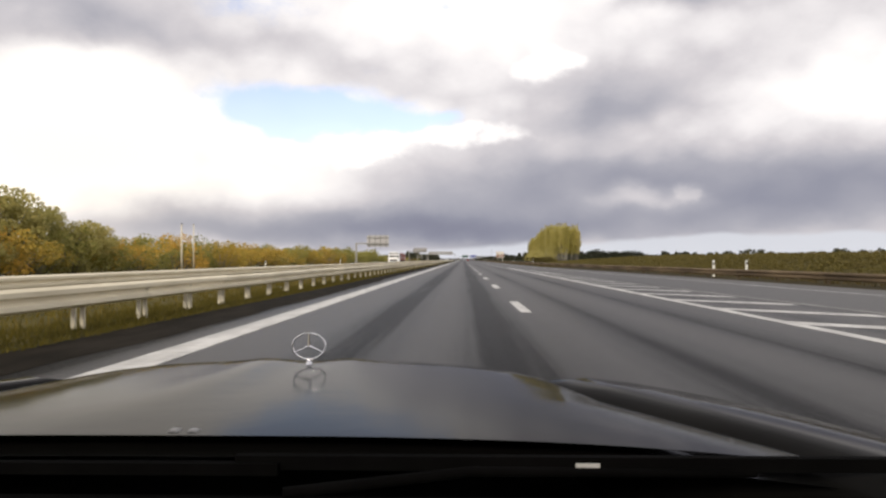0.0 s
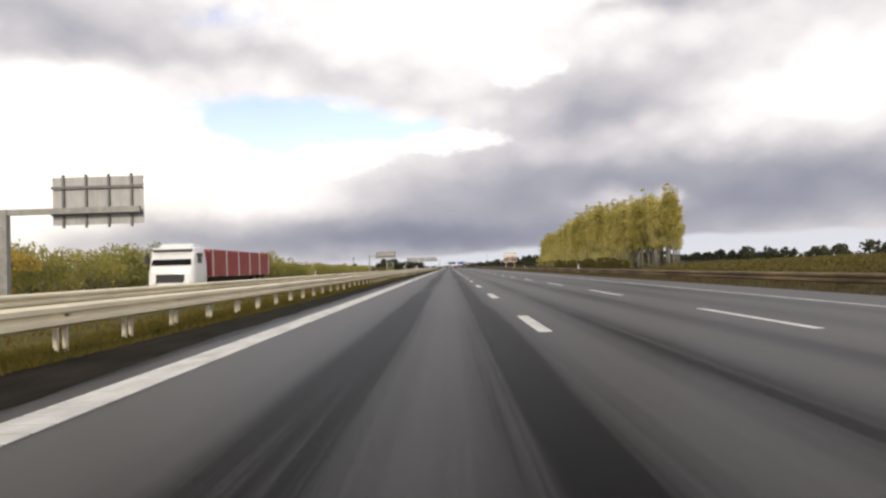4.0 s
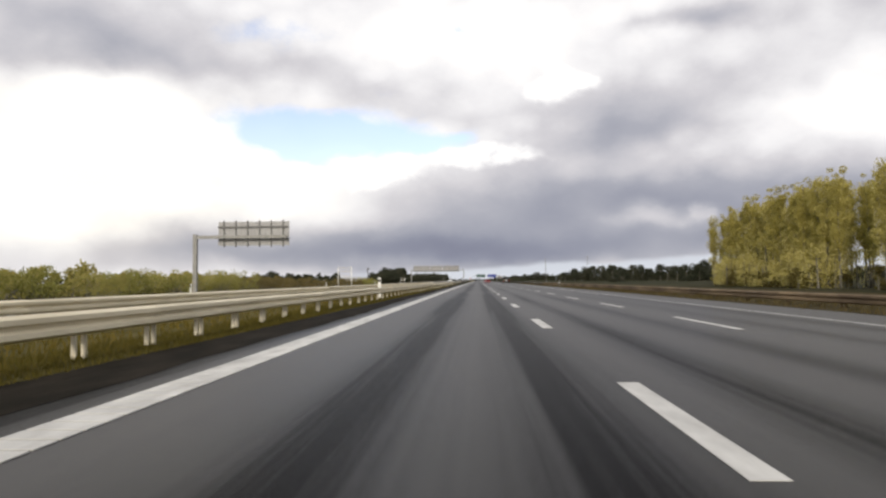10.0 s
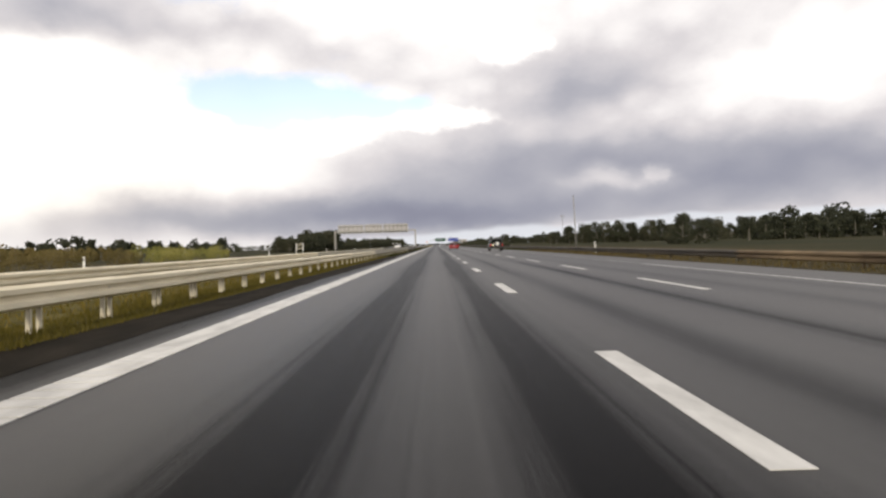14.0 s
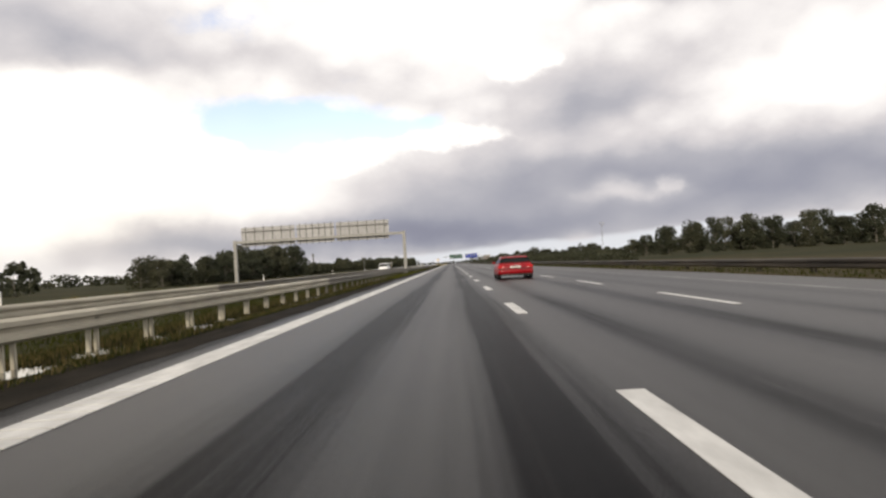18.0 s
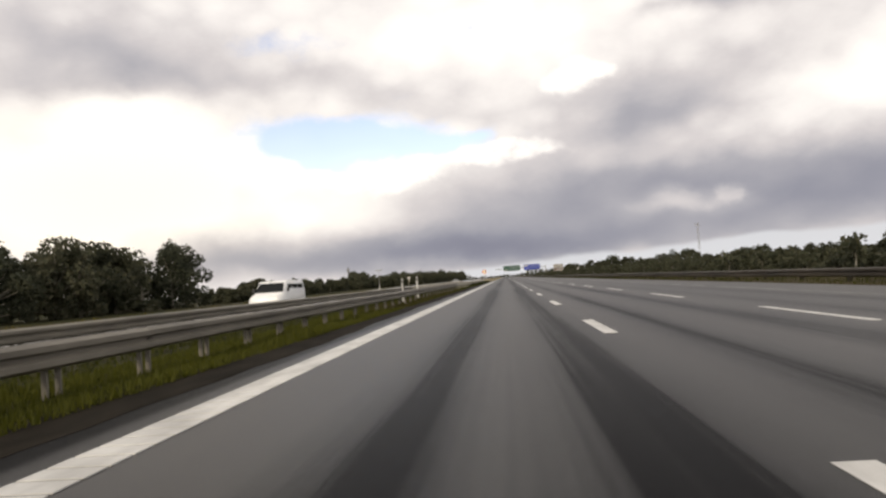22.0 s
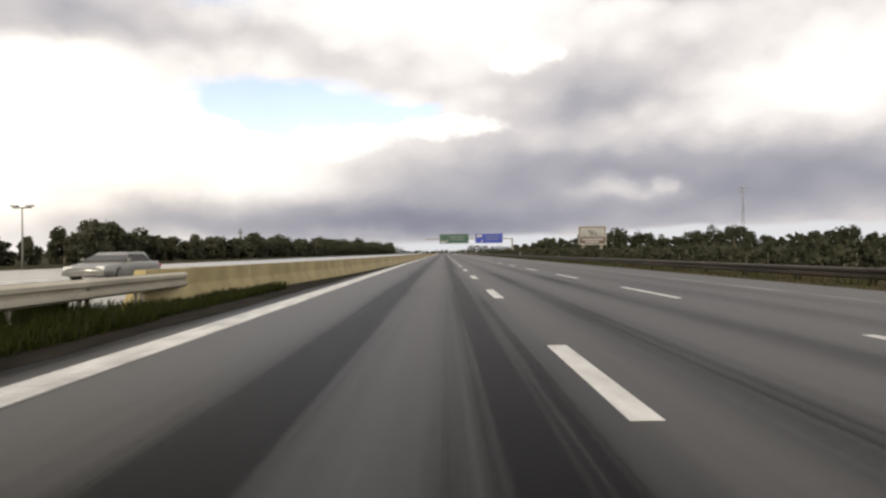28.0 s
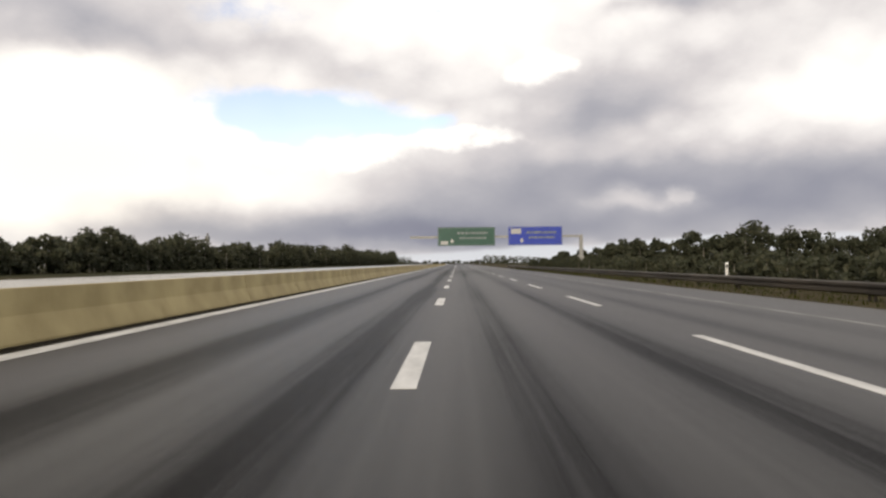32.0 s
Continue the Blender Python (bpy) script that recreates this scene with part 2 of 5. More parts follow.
def asphalt_material(name, tracks, lo, hi, s_lo, s_hi, base=(.006, .006, .0065), worn=(.048, .0465, .0455)):
    """Wet asphalt: pale worn bands and darker wheel tracks run along it, streaks and fine grain over both."""
    m = bpy.data.materials.new(name)
    m.use_nodes = True
    N, L = m.node_tree.nodes, m.node_tree.links
    b = N["Principled BSDF"]
    tc = N.new("ShaderNodeTexCoord")
    sp = N.new("ShaderNodeSeparateXYZ")
    L.new(tc.outputs["Object"], sp.inputs[0])

    def noise_at(sx, sy, scale, detail=5, rough=.55):
        mp = N.new("ShaderNodeMapping")
        mp.inputs["Scale"].default_value = (sx, sy, 1)
        L.new(tc.outputs["Object"], mp.inputs[0])
        n = N.new("ShaderNodeTexNoise")
        n.inputs["Scale"].default_value, n.inputs["Detail"].default_value, n.inputs["Roughness"].default_value = scale, detail, rough
        L.new(mp.outputs[0], n.inputs["Vector"])
        return n.outputs[0]

    def op(o, a, b2, c=0.0):
        n = N.new("ShaderNodeMath")
        n.operation = o
        for i, v in enumerate((a, b2, c)):
            if hasattr(v, "links"):
                L.new(v, n.inputs[i])
            else:
                n.inputs[i].default_value = v
        return n.outputs[0]

    wob = op("MULTIPLY_ADD", op("SUBTRACT", noise_at(.5, .012, 1.0, 4), .5), .45, sp.outputs[0])
    track = None
    for x, wd, amp in tracks:
        u = op("DIVIDE", op("SUBTRACT", wob, x), wd)
        g = op("MULTIPLY", op("EXPONENT", op("MULTIPLY", op("MULTIPLY", u, u), -1.0), 0.0), amp)
        track = g if track is None else op("ADD", track, g)
    streak = noise_at(2.6, .02, 1.6, 7, .65)
    thread = noise_at(8.0, .012, 1.6, 4, .6)
    patch = noise_at(.25, .06, .8, 5)
    grain = noise_at(1, 1, 90, 3, .7)
    v = op("ADD", op("MULTIPLY", op("SUBTRACT", 1.0, track), .62), op("MULTIPLY", op("SUBTRACT", streak, .5), .48))
    v = op("ADD", v, op("MULTIPLY", op("SUBTRACT", thread, .5), .30))
    v = op("ADD", v, op("MULTIPLY", op("SUBTRACT", patch, .5), .5))
    v = op("ADD", v, op("MULTIPLY", op("SUBTRACT", grain, .5), .35))
    r = N.new("ShaderNodeValToRGB")
    r.color_ramp.elements[0].position, r.color_ramp.elements[1].position = -0.0, .75
    r.color_ramp.elements[0].color, r.color_ramp.elements[1].color = (*base, 1), (*worn, 1)
    L.new(v, r.inputs[0])
    L.new(r.outputs[0], b.inputs["Base Color"])
    ro = N.new("ShaderNodeMapRange")
    L.new(v, ro.inputs[0])
    ro.inputs[1].default_value, ro.inputs[2].default_value = -.1, .8
    ro.inputs[3].default_value, ro.inputs[4].default_value = lo, hi
    L.new(ro.outputs[0], b.inputs["Roughness"])
    sl = N.new("ShaderNodeMapRange")
    L.new(v, sl.inputs[0])
    sl.inputs[1].default_value, sl.inputs[2].default_value = .05, .75
    sl.inputs[3].default_value, sl.inputs[4].default_value = s_lo, s_hi
    L.new(sl.outputs[0], b.inputs["Specular IOR Level"])
    bp = N.new("ShaderNodeBump")
    bp.inputs["Strength"].default_value, bp.inputs["Distance"].default_value = .22, .01
    L.new(noise_at(1, 1, 140, 4, .7), bp.inputs["Height"])
    L.new(bp.outputs[0], b.inputs["Normal"])
    return m


ASPHALT = asphalt_material("wet_asphalt", [(-2.55, .68, 1.0), (-.75, .66, 1.0), (1.05, .50, .82), (2.75, .50, .82), (4.75, .44, .62), (6.3, .44, .62), (-5.25, .45, 1.0), (-6.05, .55, 1.15)], .34, .48, .010, .20)
# pale base colours add the bright sky sheen that gloss alone leaves too grey
ASPHALT_FAR = asphalt_material("wet_asphalt_opposite", [(-14.6, .4, .8), (-16.3, .4, .8), (-18.4, .4, .8), (-20.0, .4, .8)], .16, .32, .4, .5, (.07, .068, .064), (.21, .20, .19))
PAINT = material("road_paint", (.56, .555, .53), .5, second=(.34, .335, .32), scale=3.5, bump=.3, stretch=(1, .3, 1))
PAINT_WORN = material("worn_road_paint", (.11, .108, .10), .6, second=(.30, .295, .28), scale=2.5, bump=.3, stretch=(1, .2, 1))
GRASS_SOIL = material("grass_ground", (.050, .044, .012), .95, second=(.105, .086, .024), scale=.9, bump=.6, bump_scale=20, spec=.08)
FIELD = material("field_ground", (.018, .022, .008), .95, second=(.040, .033, .013), scale=.03, bump=.5, bump_scale=8, spec=.06)
BLADES_GREEN = leaf_material("green_grass_blades", (.013, .018, .003), (.026, .032, .004), (.050, .052, .008))
BLADES_OLIVE = leaf_material("olive_grass_blades", (.030, .036, .004), (.055, .060, .006), (.088, .088, .012))
BLADES = leaf_material("grass_blades", (.070, .064, .010), (.125, .100, .018), (.200, .148, .034))
BLADES_BROWN = leaf_material("brown_grass_blades", (.050, .042, .013), (.092, .072, .026), (.150, .112, .044))
DIRT = material("wet_shoulder_dirt", (.010, .0085, .006), .85, second=(.024, .020, .015), scale=2.5, bump=.5, bump_scale=50, stretch=(1, .3, 1), spec=.03)
DARK_SOIL = material("dark_grass_ground", (.014, .014, .005), .95, second=(.032, .029, .010), scale=.9, bump=.6, bump_scale=20, spec=.08)
VERGE_SOIL = material("verge_ground", (.030, .025, .011), .95, second=(.060, .047, .020), scale=.7, bump=.6, bump_scale=20, spec=.08)
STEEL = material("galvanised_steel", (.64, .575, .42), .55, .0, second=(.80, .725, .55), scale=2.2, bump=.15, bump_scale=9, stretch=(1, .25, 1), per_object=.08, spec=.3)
# the same steel in two darker tones, with cloud shade put into the colour
STEEL_SHADED = material("shaded_galvanised_steel", (.108, .098, .081), .55, .0, second=(.175, .161, .131), scale=2.2, bump=.15, bump_scale=9, stretch=(1, .25, 1), per_object=.08, spec=.3)
STEEL_HALF_SHADED = material("half_shaded_galvanised_steel", (.32, .295, .235), .55, .0, second=(.46, .425, .335), scale=2.2, bump=.15, bump_scale=9, stretch=(1, .25, 1), per_object=.08, spec=.3)
# shaded copy of the weathered steel: missing sun is painted as a darker brown
STEEL_OLD_SHADED = material("shaded_weathered_steel", (.026, .021, .016), .6, .0, second=(.055, .044, .032), spec=.25, scale=1.5, bump=.2, bump_scale=12, stretch=(1, .25, 1), per_object=.1)
STEEL_OLD = material("weathered_steel", (.085, .060, .036), .75, .0, second=(.20, .145, .085), spec=.2, scale=1.5, bump=.2, bump_scale=12, stretch=(1, .25, 1), per_object=.1)
POST = material("post_steel", (.48, .44, .34), .55, .0, second=(.64, .59, .46), scale=5, per_object=.1)
CONCRETE = material("barrier_concrete", (.27, .215, .095), .75, second=(.39, .32, .155), scale=1.1, bump=.35, bump_scale=40, per_object=.05)
WHITE = material("white_plastic", (.78, .78, .76), .45, second=(.66, .66, .62), scale=8)
DARK_PLASTIC = material("black_plastic", (.012, .012, .013), .6, second=(.016, .016, .016), scale=30, bump=.1, bump_scale=200)
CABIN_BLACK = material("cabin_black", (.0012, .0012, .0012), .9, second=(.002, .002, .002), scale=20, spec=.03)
RUBBER = material("rubber", (.018, .018, .018), .75, second=(.03, .03, .03), scale=20)
CHROME = material("chrome", (.75, .75, .77), .08, 1.0)
PAINT_RED = material("red_car_paint", (.25, .003, .008), .3, second=(.20, .003, .007), scale=2, spec=.35)
PAINT_DARK = material("dark_grey_car_paint", (.006, .006, .006), .10, second=(.010, .010, .0095), scale=2.5, spec=.016, bump=.03, bump_scale=7)
PAINT_SILVER = material("silver_car_paint", (.22, .22, .20), .28, .6, second=(.18, .18, .17), scale=3)
PAINT_WHITE = material("white_vehicle_paint", (.74, .75, .75), .3, second=(.66, .67, .67), scale=2)
PAINT_BLACK = material("black_car_paint", (.020, .023, .020), .25, second=(.030, .033, .029), scale=2)
GLASS_DARK = material("car_glass", (.005, .006, .006), .10, spec=.14)
RED_LENS = material("red_lens", (.38, .008, .010), .2, emit=(1.0, .04, .04, .06))
CLEAR_LENS = material("clear_lens", (.75, .75, .72), .1)
RIM = material("alloy_rim", (.16, .16, .16), .4, .6)
SIGN_BACK = material("sign_back_aluminium", (.36, .36, .36), .5, .0, second=(.28, .28, .28), scale=3, stretch=(2, 2, .4), per_object=.1)
GANTRY = material("gantry_steel", (.20, .20, .19), .55, .2, second=(.28, .275, .26), scale=4, bump=.1)
GREEN = material("green_sign_sheet", (.006, .050, .034), .4, second=(.009, .064, .042), scale=2)
BLUE = material("blue_sign_sheet", (.008, .028, .27), .4, second=(.010, .034, .32), scale=2)
SIGN_WHITE = material("white_sign_sheet", (.72, .72, .70), .45)
SIGN_RED = material("red_sign_sheet", (.50, .03, .03), .45)
SIGN_YELLOW = material("pale_yellow_sign_sheet", (.75, .66, .42), .45)
BLACK = material("black_sheet", (.015, .015, .015), .5)
RIB_DARK = material("dark_steel_rib", (.10, .10, .10), .55, .3, second=(.16, .16, .155), scale=5)
POSTER_LIGHT = material("poster_paper", (.70, .68, .62), .5, second=(.55, .52, .46), scale=1.4)
POSTER_BROWN = material("poster_brown", (.13, .045, .026), .5, second=(.19, .08, .042), scale=2.0)
# poster paper and brown again, darkened as they look in shade
POSTER_LIGHT_SHADED = material("shaded_poster_paper", (.30, .295, .28), .5, second=(.22, .215, .20), scale=1.4)
POSTER_BROWN_SHADED = material("shaded_poster_brown", (.060, .034, .026), .5, second=(.085, .050, .036), scale=2.0)
SIGN_DIM = material("dim_sign_lettering", (.10, .12, .125), .5, second=(.17, .185, .19), scale=2)
SIGN_GREY = material("dull_white_sign_sheet", (.34, .34, .33), .5)
BARK = material("bark", (.13, .115, .085), .85, second=(.26, .25, .21), scale=3, bump=.6, bump_scale=14, stretch=(3, 3, .6))
LEAF_POPLAR = leaf_material("yellow_green_leaves", (.260, .232, .058), (.440, .385, .105), (.640, .570, .240))
LEAF_HEDGE = leaf_material("autumn_hedge_leaves", (.24, .21, .045), (.48, .34, .065), (.66, .38, .075))
LEAF_GREEN = leaf_material("hedge_leaves", (.16, .165, .042), (.28, .27, .070), (.43, .36, .120))
LEAF_CROP = leaf_material("crop_leaves", (.070, .062, .018), (.125, .105, .030), (.190, .150, .050))
LEAF_OLIVE = leaf_material("olive_autumn_leaves", (.24, .23, .075), (.40, .36, .12), (.54, .45, .17))
LEAF_BROWN = leaf_material("brown_scrub_leaves", (.10, .085, .030), (.17, .135, .048), (.25, .19, .075))
LEAF_DARK = leaf_material("dark_leaves", (.031, .037, .024), (.056, .061, .037), (.110, .105, .064))
WATER = material("puddle_water", (.03, .03, .028), .04, spec=.8)


# ---------------------------------------------------------------- helpers for meshes
class Geo:
    """Collects points and faces for one mesh."""

    def __init__(self):
        self.v, self.f = [], []

    def add(self, pts, faces):
        o = len(self.v)
        self.v.extend(pts)
        self.f.extend([tuple(i + o for i in q) for q in faces])
        return self

    def box(self, x0, x1, y0, y1, z0, z1, m=None, c=0.0):
        """A box; c chamfers its upright and top edges a little."""
        if c:
            pts = [(x0, y0, z0), (x1, y0, z0), (x1, y1, z0), (x0, y1, z0),
                   (x0, y0, z1 - c), (x1, y0, z1 - c), (x1, y1, z1 - c), (x0, y1, z1 - c),
                   (x0 + c, y0 + c, z1), (x1 - c, y0 + c, z1), (x1 - c, y1 - c, z1), (x0 + c, y1 - c, z1)]
            fs = [(3, 2, 1, 0), (0, 1, 5, 4), (1, 2, 6, 5), (2, 3, 7, 6), (3, 0, 4, 7),
                  (4, 5, 9, 8), (5, 6, 10, 9), (6, 7, 11, 10), (7, 4, 8, 11), (8, 9, 10, 11)]
        else:
            pts = [(x, y, z) for z in (z0, z1) for x, y in ((x0, y0), (x1, y0), (x1, y1), (x0, y1))]
            fs = [(3, 2, 1, 0), (4, 5, 6, 7), (0, 1, 5, 4), (1, 2, 6, 5), (2, 3, 7, 6), (3, 0, 4, 7)]
        if m is not None:
            pts = [tuple(m @ Vector(p)) for p in pts]
        return self.add(pts, fs)

    def tube(self, path, radii, n=8, caps=True):
        """A round tube along a path, with a radius at each point."""
        rings = []
        for i, p in enumerate(path):
            a = Vector(path[max(i - 1, 0)])
            b = Vector(path[min(i + 1, len(path) - 1)])
            d = (b - a).normalized()
            s = d.cross(Vector((0, 0, 1)) if abs(d.z) < .9 else Vector((1, 0, 0))).normalized()
            t = s.cross(d)
            r = float(radii[i] if isinstance(radii, (list, tuple)) else radii)
            rings.append([tuple(Vector(p) + r * (math.cos(k * 2 * math.pi / n) * s + math.sin(k * 2 * math.pi / n) * t)) for k in range(n)])
        pts = [q for ring in rings for q in ring]
        fs = [(i * n + k, i * n + (k + 1) % n, (i + 1) * n + (k + 1) % n, (i + 1) * n + k) for i in range(len(path) - 1) for k in range(n)]
        if caps:
            fs += [tuple(range(n - 1, -1, -1)), tuple((len(path) - 1) * n + k for k in range(n))]
        return self.add(pts, fs)

    def sweep(self, profile, y0, y1, x=0.0, closed=True):
        """A profile of (x, z) drawn along y."""
        n = len(profile)
        pts = [(x + a, y, b) for y in (y0, y1) for a, b in profile]
        fs = [(i, (i + 1) % n, n + (i + 1) % n, n + i) for i in range(n if closed else n - 1)]
        if closed:
            fs += [tuple(range(n - 1, -1, -1)), tuple(range(n, 2 * n))]
        return self.add(pts, fs)

    def disc(self, centre, axis, r, depth, n=20):
        """A short cylinder round an axis ('x', 'y' or 'z')."""
        d = {"x": Vector((depth, 0, 0)), "y": Vector((0, depth, 0)), "z": Vector((0, 0, depth))}[axis]
        c = Vector(centre)
        return self.tube([tuple(c - d / 2), tuple(c + d / 2)], r, n)

    def ring(self, centre, r_in, r_out, depth, n=28, squash=1.0):
        """A flat ring that faces along y."""
        x, y, z = centre
        pts = []
        for k in range(n):
            a = k * 2 * math.pi / n
            for r, d in ((r_in, -depth / 2), (r_out, -depth / 2), (r_out, depth / 2), (r_in, depth / 2)):
                pts.append((x + r * math.cos(a), y + d, z + r * math.sin(a) * squash))
        fs = []
        for k in range(n):
            j = (k + 1) % n
            for q in range(4):
                fs.append((k * 4 + q, k * 4 + (q + 1) % 4, j * 4 + (q + 1) % 4, j * 4 + q))
        return self.add(pts, fs)

    def mesh(self, name, mat, smooth=False):
        me = bpy.data.meshes.new(name)
        me.from_pydata(self.v, [], self.f)
        me.update()
        bm = bmesh.new()
        bm.from_mesh(me)
        bmesh.ops.recalc_face_normals(bm, faces=bm.faces)
        bm.to_mesh(me)
        bm.free()
        if smooth:
            me.polygons.foreach_set("use_smooth", [True] * len(me.polygons))
        me.materials.append(mat)
        return me


def part(name, geo, mat, parent=None, label="", smooth=False):
    me = geo if isinstance(geo, bpy.types.Mesh) else geo.mesh(name, mat, smooth)
    ob = new(name, me)
    if parent is not None:
        ob.parent = parent
    if label:
        ob["label"] = label
    return ob


def thing(name, label, category, group="", kind="", at=None):
    return tagged(place(new(name), at), label, category, group, kind)


def place(ob, m):
    if m is not None:
        ob.matrix_basis = m
    return ob


def structure(name, geo, mat, label, category, smooth=False):
    return tagged(part(name, geo, mat, None, "", smooth), label, category, "", "structure")


# ---------------------------------------------------------------- ground, roads, lines
X_EDGE, X_DASH, X_DASH2, X_RIGHT = -4.52, 0.0, 3.72, 7.09
PITCH, DASH0, DASH = 11.6, 5.9, 3.5      # lane dashes
Y0, Y1 = -80.0, 1500.0


def ground_sheet():
    g = Geo()
    xs = [-4800, -1500, -400, -120, -60, -30, -22.6, 15.5, 30, 60, 120, 400, 1500, 4800]
    yy = [-900, -300, -80, 200, 500, 800, 1100, 1500, 2500, 5700]
    pts, idx = [], {}
    for i, x in enumerate(xs):
        for j, y in enumerate(yy):
            idx[i, j] = len(pts)
            pts.append((x, y, -.07))
    fs = [(idx[i, j], idx[i + 1, j], idx[i + 1, j + 1], idx[i, j + 1]) for i in range(len(xs) - 1) for j in range(len(yy) - 1)]
    g.add(pts, fs)
    structure("ground", g, FIELD, "flat green and brown autumn fields reaching the horizon", "ground")
    # verge strips lie a little higher than the fields
    g = Geo().box(-12.7, -6.38, Y0, 452, -.3, -.005).box(-28, -22.4, Y0, 752, -.3, -.02)
    structure("median_verge", g, GRASS_SOIL, "wet yellow-green grass strip between the carriageways", "verge")
    structure("median_verge", Geo().box(-12.7, -6.38, 452, 752, -.3, -.005), DARK_SOIL, "dark wet grass strip between the carriageways", "verge")
    g = Geo()
    ys = [Y0, 0, 95, Y1]
    for a, b in zip(ys, ys[1:]):
        ea, eb = right_edge(a), right_edge(b)
        g.add([(ea, a, -.01), (eb, b, -.01), (eb + 7, b, .02), (ea + 7, a, .02), (eb + 16, b, -.05), (ea + 16, a, -.05)], [(0, 3, 2, 1), (3, 5, 4, 2)])
    structure("roadside_verge", g, VERGE_SOIL, "brown and green grass verge beside the outer lane", "verge")


def right_edge(y):
    return 9.25 if y >= 95 else 9.25 + (95 - y) * .045


def roads():
    g = Geo()
    for a, b in ((Y0, 0), (0, 95), (95, Y1)):
        ea, eb = right_edge(a), right_edge(b)
        g.add([(-6.4, a, 0), (ea, a, 0), (eb, b, 0), (-6.4, b, 0), (-6.4, a, -.35), (ea, a, -.35), (eb, b, -.35), (-6.4, b, -.35)],
              [(0, 1, 2, 3), (0, 4, 5, 1), (1, 5, 6, 2), (3, 7, 4, 0)])
    structure("road", g, ASPHALT, "wet grey motorway asphalt with darker wheel tracks", "road")
    g = Geo().box(-22.4, -12.7, Y0, 752, -.35, -.012).box(-36, -5.95, 752, Y1, -.35, -.012)
    structure("opposite_road", g, ASPHALT_FAR, "wet asphalt of the opposite carriageway, paled for its sky sheen", "road")


def lines():
    # left edge line with cast ribs across it
    g = Geo().box(X_EDGE - .20, X_EDGE + .20, Y0, 758, .001, .005)
    y = -2.0
    ribs = Geo()
    while y < 840:
        xc = float(np.interp(y, [735, 758, 800], [X_EDGE, -4.60, -4.78]))
        ribs.box(xc - .22, xc + .22, y, y + .262, .002, .012, None, .004)
        y += .30
    e = structure("edge_line", g, PAINT_WORN, "broad white ribbed edge line beside the median", "road marking")
    part("rib", ribs, PAINT, e)["kind"] = "stuff"
    # thinner line at the foot of the barrier
    g = Geo()
    for a, b, xa, xb in ((758, 800, -4.60, -4.78), (800, Y1, -4.78, -4.85)):
        g.add([(xa - .17, a, .004), (xa + .17, a, .004), (xb + .17, b, .004), (xb - .17, b, .004)], [(0, 1, 2, 3)])
    structure("barrier_edge_line", g, PAINT, "white edge line at the foot of the barrier", "road marking")
    # lane dashes
    def dashes(name, x, first, start, end, w, length=DASH):
        holder = tagged(new(name), "row of white lane dashes on the asphalt", "road marking", "", "structure")
        me = Geo().box(-w / 2, w / 2, 0, length, .001, .006, None, .002).mesh("dash", PAINT)
        k = math.ceil((start - first) / PITCH)
        while first + k * PITCH < end:
            d = part("dash", me, PAINT, holder)
            d.location = (x, first + k * PITCH, 0)
            k += 1
    dashes("lane_line", X_DASH, DASH0 - DASH, -20, 1150, .22)
    dashes("merging_lane_line", 3.86, 91.2, 91, 110, .20, 5.0)
    dashes("outer_lane_line", X_DASH2 + .10, 1.7, 114, 1150, .16, 4.8)
    dashes("opposite_lane_line", -17.3, 2.0, -20, 1150, .16)
    # right edge line and the merging ramp with its hatched gore
    for mat, stretch in ((PAINT, ((Y0, 0), (0, 95), (95, 400))), (PAINT_WORN, ((400, Y1),))):
        g = Geo()
        for a, b in stretch:
            ea, eb = right_edge(a) - 2.16, right_edge(b) - 2.16
            g.add([(ea - .065, a, .004), (ea + .065, a, .004), (eb + .065, b, .004), (eb - .065, b, .004)], [(0, 1, 2, 3)])
        structure("right_edge_line", g, mat, "white edge line beside the hard shoulder" if mat == PAINT else "worn faded edge line beside the hard shoulder", "road marking")
    structure("opposite_edge_line", Geo().box(-13.4, -13.2, Y0, 752, .0, .004).box(-21.6, -21.4, Y0, 752, .0, .004).box(-34.2, -34.0, 752, Y1, .0, .004), PAINT,
              "white edge lines of the opposite carriageway", "road marking")
    gore = tagged(new("gore_marking"), "white hatched gore between the lane and the merging ramp", "road marking", "", "structure")
    part("gore_line", Geo().box(3.92, 4.14, Y0, 86, .001, .006), PAINT, gore)
    for mat, way in ((PAINT_WORN, ((8.0, -20), (6.9, 9), (6.3, 23), (5.45, 48))), (PAINT, ((5.45, 48), (4.95, 63), (4.42, 77), (4.12, 86)))):
        part("gore_line", Geo().add([(x + s, y, .005) for x, y in way for s in (-.1, .1)], [(2 * i, 2 * i + 1, 2 * i + 3, 2 * i + 2) for i in range(3)]), mat, gore)
    y = -14.0
    while y < 58:
        xr = float(np.interp(y, [-20, 9, 23, 63], [7.9, 7.0, 6.5, 5.4]))
        part("stripe", Geo().add([(4.1, y + 2.2, .005), (4.1, y + 2.9, .005), (xr - .5, y + .9, .005), (xr - .5, y + .2, .005)], [(0, 3, 2, 1)]), PAINT, gore)
        y += 3.3


